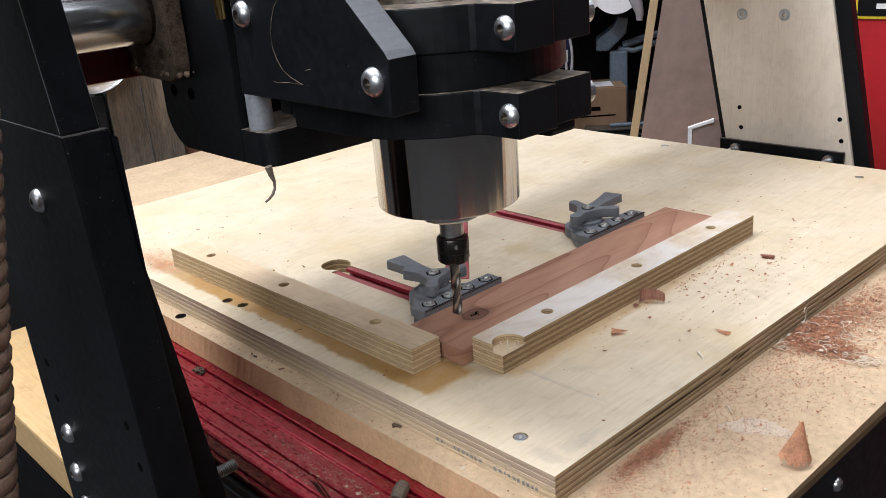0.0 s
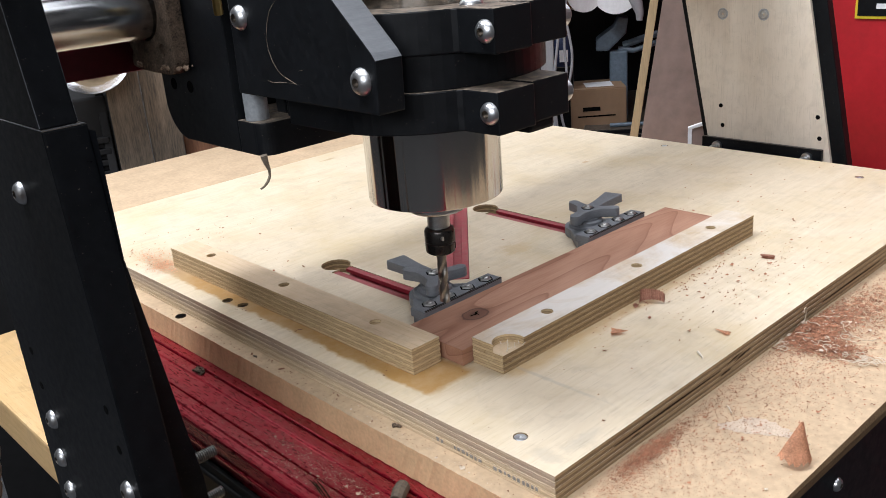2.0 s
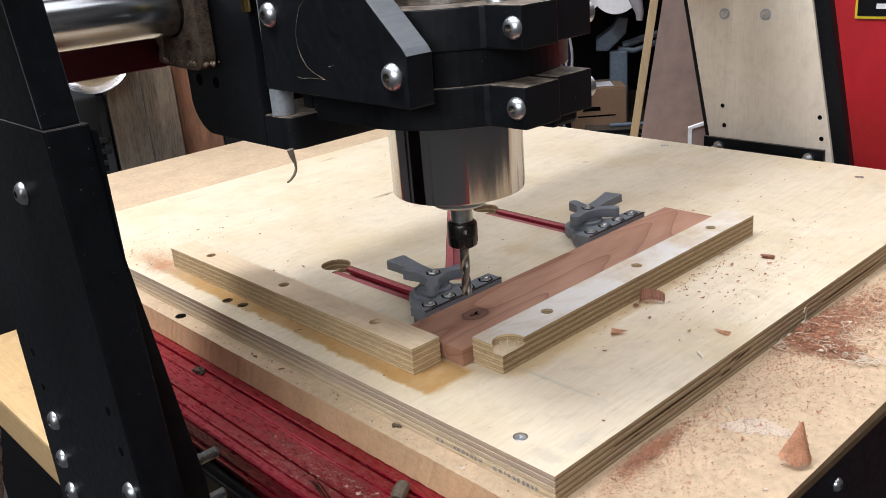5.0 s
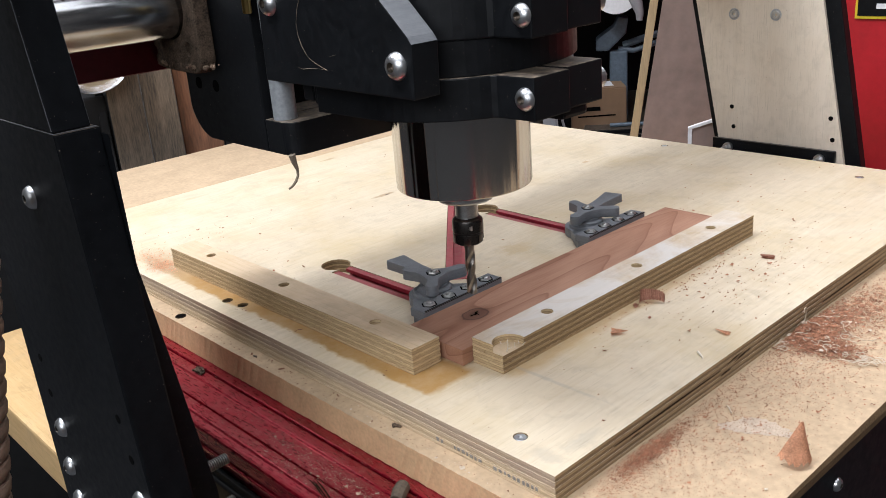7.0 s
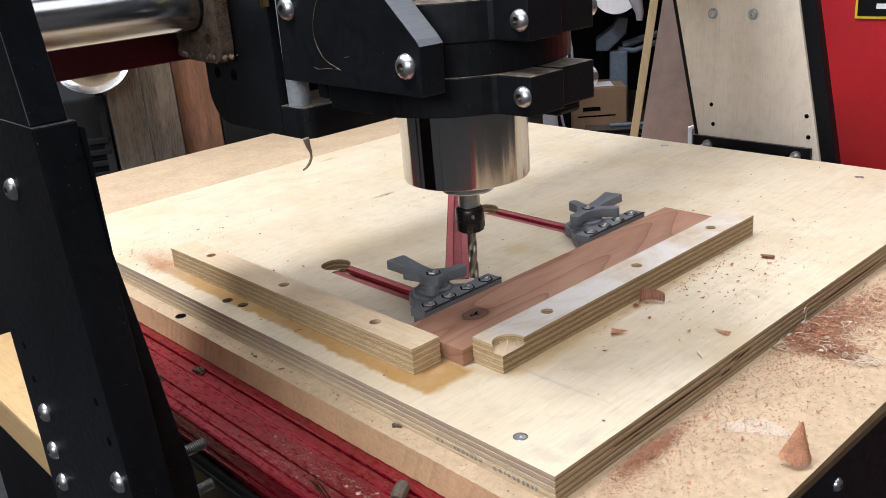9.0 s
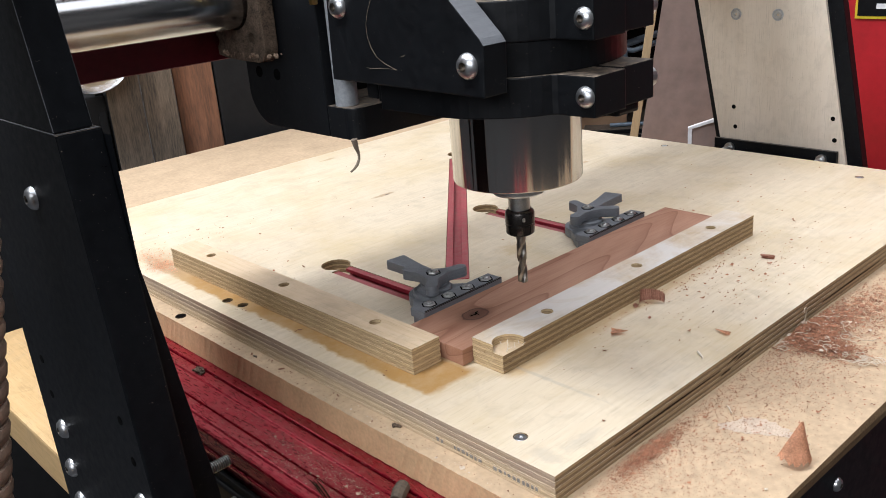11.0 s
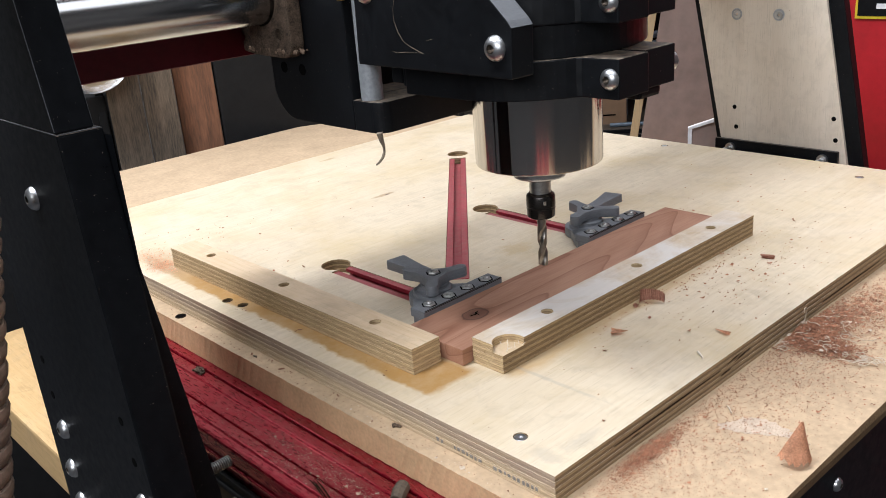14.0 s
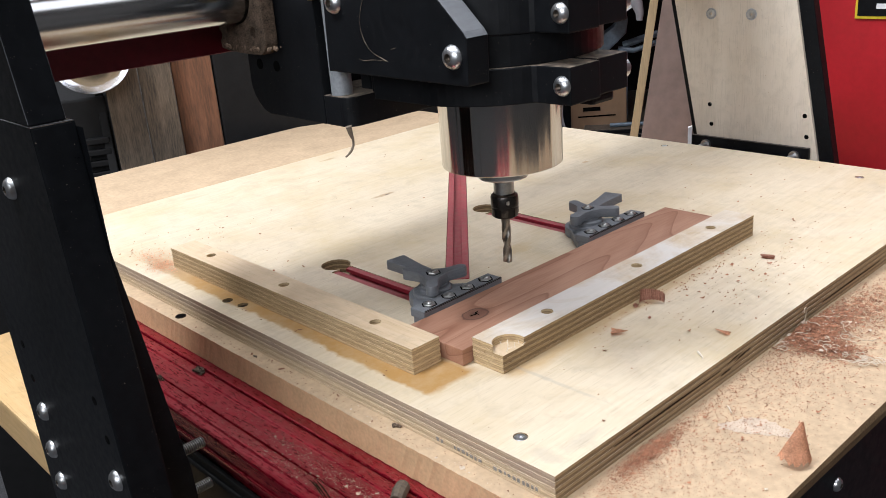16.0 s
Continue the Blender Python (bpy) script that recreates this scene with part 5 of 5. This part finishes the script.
def shaving(at, turn, w, h, r, arc_deg, label, material=None, tilt=0, taper=0.5, roll=0):
    """One curled shaving: a rolled strip standing or lying."""
    bm = bmesh.new()
    n = 18
    grid = []
    for i in range(n + 1):
        a = radians(arc_deg) * i / n
        row = []
        for j in range(5):
            f = j / 4
            rr = r * (1 - taper * f) * (1 - 0.25 * i / n)
            jag = (0.07 if j == 0 else 0.02) * h * (math.sin(i * 2.3 + j * 1.7) + 0.6 * math.sin(i * 0.7 + j))
            row.append(bm.verts.new((rr * math.cos(a), rr * math.sin(a), f * h + (jag if j in (0, 4) else 0))))
        grid.append(row)
    for ra, rb in zip(grid, grid[1:]):
        for j in range(4):
            bm.faces.new((ra[j], rb[j], rb[j + 1], ra[j + 1]))
    bmesh.ops.solidify(bm, geom=bm.faces[:], thickness=w)
    ob = part("wood_shaving", bm, material or M_SHAVING, None, smooth=True)
    tagged(ob, label, "shaving", group="curled shavings")
    ob.matrix_world = Matrix.Translation(at) @ Matrix.Rotation(radians(turn), 4, "Z") @ Matrix.Rotation(radians(tilt), 4, "Y") @ Matrix.Rotation(radians(roll), 4, "Z")
    low = min((ob.matrix_world @ v.co).z for v in ob.data.vertices)
    ob.matrix_world = Matrix.Translation((0, 0, at[2] - low)) @ ob.matrix_world
    return ob


shaving((0.112, -0.0715, ZB), 150, 0.0008, 0.0205, 0.0112, 150, "large orange cone-shaped wood shaving on the bed", tilt=-9, taper=0.93)


def petal(at, turn, length, width, curl, label, material, lift=0.0):
    """A flat torn shaving: pointed at one end, its edges curled up."""
    bm = bmesh.new()
    grid = []
    for i in range(9):
        u = i / 8
        w = width * (1 - u) ** 0.8 * (0.92 + 0.08 * math.sin(i * 2.1))
        row = []
        for j in range(5):
            v = j / 4 * 2 - 1
            row.append(bm.verts.new(((u - 0.5) * length + 0.0006 * math.sin(j * 2.4) * (1 - u), v * w * 0.5, curl * (v * v * (1 - u) + 0.5 * u * u) + lift * u)))
        grid.append(row)
    for ra, rb in zip(grid, grid[1:]):
        for j in range(4):
            bm.faces.new((ra[j], rb[j], rb[j + 1], ra[j + 1]))
    bmesh.ops.solidify(bm, geom=bm.faces[:], thickness=0.0005)
    ob = part("wood_shaving", bm, material, None, smooth=True)
    tagged(ob, label, "shaving", group="curled shavings")
    ob.matrix_world = Matrix.Translation((at[0], at[1], at[2] + 0.0005)) @ Matrix.Rotation(radians(turn), 4, "Z")


def arched_shaving(a, b, height, width, label):
    """A ribbed strip that arches from a to b, its ridges across."""
    a, b = Vector(a), Vector(b)
    d = b - a
    n = Vector((-d.y, d.x, 0)).normalized() * 0.5 + Vector((0, 0, 0.86))
    bm = bmesh.new()
    grid = []
    for i in range(37):
        u = i / 36
        p = a + d * (0.5 - 0.5 * math.cos(math.pi * u)) + Vector((0, 0, height * math.sin(math.pi * min(1.0, u * 0.93 + 0.07)) ** 0.8))
        rib = 0.00022 * (1 if i % 2 else -1)
        row = []
        for j in range(5):
            v = j / 4 - 0.5
            row.append(bm.verts.new(p + n * (v * width * (1 - 0.45 * u)) + Vector((-0.9, -0.4, 0)) * (rib + 0.002 * (v - 0.5) ** 2 - 0.003 * math.sin(math.pi * u)) + Vector((0, 0, 0.0004 * math.sin(i * 1.9) if j in (0, 4) else 0))))
        grid.append(row)
    for ra, rb in zip(grid, grid[1:]):
        for j in range(4):
            bm.faces.new((ra[j], rb[j], rb[j + 1], ra[j + 1]))
    low = min(v.co.z for v in bm.verts)
    for v in bm.verts:
        v.co.z -= low - 0.0003
    bmesh.ops.solidify(bm, geom=bm.faces[:], thickness=0.0006)
    ob = part("wood_shaving", bm, M_SHAVING_PINK, None, smooth=True)
    tagged(ob, label, "shaving", group="curled shavings")


arched_shaving((0.2030, 0.0895, 0.0), (0.2110, 0.0740, 0.0), 0.0024, 0.0088, "rusty pink ribbed shaving arching beside the fence")
petal((0.1945, 0.0872, 0.0), 40, 0.006, 0.005, 0.0025, "small folded pink shaving beside the fence", M_SHAVING_PINK)
petal((0.1525, 0.0705, 0.0), -55, 0.0115, 0.0095, 0.0018, "pinkish three-cornered shaving on the plywood", M_SHAVING, lift=0.001)
petal((0.1935, 0.0190, 0.0), 82, 0.0115, 0.0052, 0.0012, "thin orange shaving lying flat on the plywood", M_SHAVING)
petal((0.1845, 0.0687, 0.0), 30, 0.0045, 0.0028, 0.001, "tiny rust-coloured shaving on the plywood", M_SHAVING_PINK)
petal((0.1262, 0.0624, 0.0), -40, 0.0042, 0.0016, 0.0006, "tiny red-brown sliver on the plywood", M_CHIP)
shaving((0.328, 0.063, 0.0), -70, 0.0007, 0.010, 0.0019, 250, "short rolled shaving on the plywood", tilt=90, taper=0.0, material=M_SHAVING_PINK)
shaving((0.3775, 0.1075, 0.0), 300, 0.0008, 0.007, 0.0045, 150, "dark curled shaving behind the fence end", material=M_CHIP, tilt=50, taper=0.4)


def fibre(pts, r, label="pale wiry wood fibre curl among the chips", material=None):
    c = part("fibre_curl", sweep(pts, r, 5), material or M_FIBRE)
    tagged(c, label, "shaving", group="fibre curls")


def curls():
    rnd = random.Random(21)
    nests = [(0.264, 0.0, 3, 0.004), (0.2535, -0.0165, 4, 0.002), (0.242, -0.022, 4, 0.0015), (0.238, -0.034, 4, 0.001), (0.237, -0.053, 8, 0.0008), (0.244, -0.060, 7, 0.0008), (0.229, -0.004, 3, 0.0004), (0.27, -0.03, 4, 0.001)]
    for nx, ny, count, lift in nests:
        for _ in range(count):
            x, y = rnd.gauss(nx, 0.004), min(-0.004, rnd.gauss(ny, 0.004))
            a, turn = rnd.random() * 6.28, (rnd.random() - 0.5) * 0.9
            pts = []
            for k in range(10 + int(rnd.random() * 12)):
                pts.append((x, max(-0.081, min(-0.0012, y)), ZB + lift + 0.0006 + 0.0009 * abs(math.sin(k * 0.45 + a))))
                turn += (rnd.random() - 0.5) * 0.35
                a += turn
                x, y = x + 0.0011 * math.cos(a), y + 0.0011 * math.sin(a)
            fibre(pts, 0.00024)
    # longer curls that reach up along the board's edge, and one on the plywood
    fibre([(0.262 + 0.004 * math.sin(k * 0.42), -0.0025 - 0.0003 * k, ZB + 0.0115 - 0.0105 * math.cos(k * 0.36) * (1 - k / 18)) for k in range(12)], 0.0003)
    fibre([(0.228 - 0.0028 * math.cos(k * 0.5), -0.0016 - 0.0006 * k, ZB + 0.0006 + 0.0032 * math.sin(k * 0.3)) for k in range(11)], 0.00028)
    fibre([(0.160 - 0.001 * k, 0.0161 - 0.0011 * k + 0.0007 * math.sin(k), 0.0006 + 0.0007 * abs(math.sin(k * 0.8))) for k in range(9)], [0.0006, 0.0008, 0.0008, 0.0007, 0.0005, 0.0004, 0.0003, 0.0003, 0.0002], "pale curl of wood lying on the plywood", M_CHIP_PALE)
    fibre([(0.139, -0.0165, ZB + 0.0008), (0.137, -0.019, ZB + 0.001), (0.1335, -0.0225, ZB + 0.0006)], [0.0003, 0.0006, 0.0004], "pale splinter beside the dust smear")
    # smear of fine white dust
    rnd = random.Random(4)
    bm = bmesh.new()
    c = bm.verts.new((0.130, -0.043, ZB + 0.0002))
    ring = []
    for k in range(90):
        a = 2 * math.pi * k / 90
        f = 1 + 0.12 * math.sin(3 * a + 1) + 0.25 * (rnd.random() - 0.5)
        u, v = 0.0205 * math.cos(a) * f, 0.0085 * math.sin(a) * f * (1.3 - 0.5 * math.cos(a))
        ring.append(bm.verts.new((0.130 + 0.22 * u - 0.87 * v, -0.043 - 0.92 * u + 0.22 * v, ZB - 0.0001)))
    for k in range(90):
        bm.faces.new((c, ring[k], ring[(k + 1) % 90]))
    d = part("dust_smear", bm, M_DUSTWHITE)
    tagged(d, "smear of fine whitish sawdust on the bed", "dust", kind="stuff")


curls()


def knot_crack():
    k = part("knot_crack", sweep([(0.0945, 0.1528, 0.01155), (0.0985, 0.1518, 0.01158), (0.1005, 0.1535, 0.01158), (0.104, 0.1545, 0.01155)], [0.0002, 0.0006, 0.0005, 0.0002], 5), M_HOLE)
    k.parent = bpy.data.objects["stock_board"]
    k2 = part("knot_crack", sweep([(0.1, 0.1532, 0.01156), (0.0995, 0.149, 0.01156)], [0.0005, 0.0002], 5), M_HOLE)
    k2.parent = bpy.data.objects["stock_board"]


knot_crack()


def clump(at, size, count, label, seed):
    """A heap of tiny ragged crumbs."""
    rnd = random.Random(seed)
    bm = None
    for i in range(count):
        one = bmesh.new()
        r = size * (0.12 + 0.25 * rnd.random())
        bmesh.ops.create_icosphere(one, subdivisions=1, radius=r, matrix=Matrix.Translation((at[0] + size * (rnd.random() - 0.5) * 0.8, at[1] + size * (rnd.random() - 0.5) * 1.8, at[2] + r * 0.6 + size * 0.25 * rnd.random())) @ Matrix.Diagonal((1, 1.4, 0.7, 1)))
        for v in one.verts:
            v.co += Vector((rnd.random() - 0.5, rnd.random() - 0.5, rnd.random() - 0.5)) * r * 0.6
        bm = joined(bm, one)
    tagged(part("debris_clump", bm, M_CRUST), label, "debris", group="debris clumps")


clump((-0.0255, 0.330, -0.0405), 0.006, 34, "crumbly dark clump of dust lying on the rail", 3)
clump((-0.0497, 0.345, -0.0414), 0.004, 14, "dark clump of dust on the rail beside the upright", 4)
clump((-0.0035, 0.1215, ZB - 0.0003), 0.0034, 12, "small dark crumb beside the board edge", 6)
clump((-0.0065, 0.275, ZB - 0.0003), 0.0022, 10, "small brown crumb on the ledge of the bed", 7)


def rail_litter():
    st = part("wood_stick", sweep([(-0.0345, 0.088, -0.0370), (-0.030, 0.0905, -0.0352), (-0.0250, 0.093, -0.0348), (-0.0225, 0.0945, -0.0356)], [0.0042, 0.0046, 0.0044, 0.0022], 10), M_OLDWOOD, smooth=True)
    tagged(st, "short dark weathered stick lying on the red rail", "stick")
    for k, (dx, dy) in enumerate(((0.0, 0.0), (0.0012, -0.002), (-0.001, 0.0016))):
        sl = part("dark_splinter", sweep([(-0.0515 + dx, 0.1455 + dy, -0.0405), (-0.0535 + dx, 0.137 + dy, -0.0404 + 0.0004 * k), (-0.0562 + dx, 0.1265 + dy, -0.0405)], [0.0002, 0.0005, 0.0003], 5), M_DIRT)
        tagged(sl, "thin blackened wood splinter on the red rail", "splinter", group="rail splinters")


rail_litter()


def motions():
    # seconds, then millimetres along the tube, along the rails and up
    rows = [(0, 0, 0, 0), (0.5, 4.8, 2.3, 0), (1, 12.2, 6.3, -1.5), (1.5, 12.4, 12.0, -3.8), (2, 12.8, 24.6, -3.8), (2.5, 13.1, 37.2, -3.8), (3, 14.4, 44.8, -4.0), (3.5, 25.3, 44.8, -4.1), (4, 34.0, 38.1, -4.3),
            (4.2, 37.3, 35.5, -4.3), (6.3, 12.7, 7.0, -3.5), (6.5, 12.7, 7.0, 2.1), (7, 22.1, 10.0, 2.6), (7.5, 44.9, 17.7, 2.5), (8, 49.1, 19.3, -1.2), (8.5, 49.1, 24.8, -3.7), (9, 51.0, 37.4, -3.8), (9.2, 53.2, 41.0, -3.9),
            (11.3, 64.6, 5.6, -4.0), (11.5, 63.6, 6.6, -4.2), (12, 52.9, 9.4, -4.3), (12.5, 48.6, 19.1, -4.3), (13, 48.9, 19.1, 1.8), (13.5, 64.0, 13.9, 1.8), (14, 83.1, 6.5, 1.8), (14.5, 84.5, 6.1, -3.9), (15, 84.9, 14.6, -4.4), (15.5, 85.3, 27.4, -4.5), (16, 85.3, 39.6, -4.5)]
    walk(GANTRY, [(t, pose(0, y / 1000, 0)) for t, x, y, z in rows])
    walk(CROSS, [(t, pose(x / 1000, y / 1000, 0)) for t, x, y, z in rows])
    walk(SPINDLE, [(t, pose(x / 1000, y / 1000, z / 1000)) for t, x, y, z in rows])


motions()
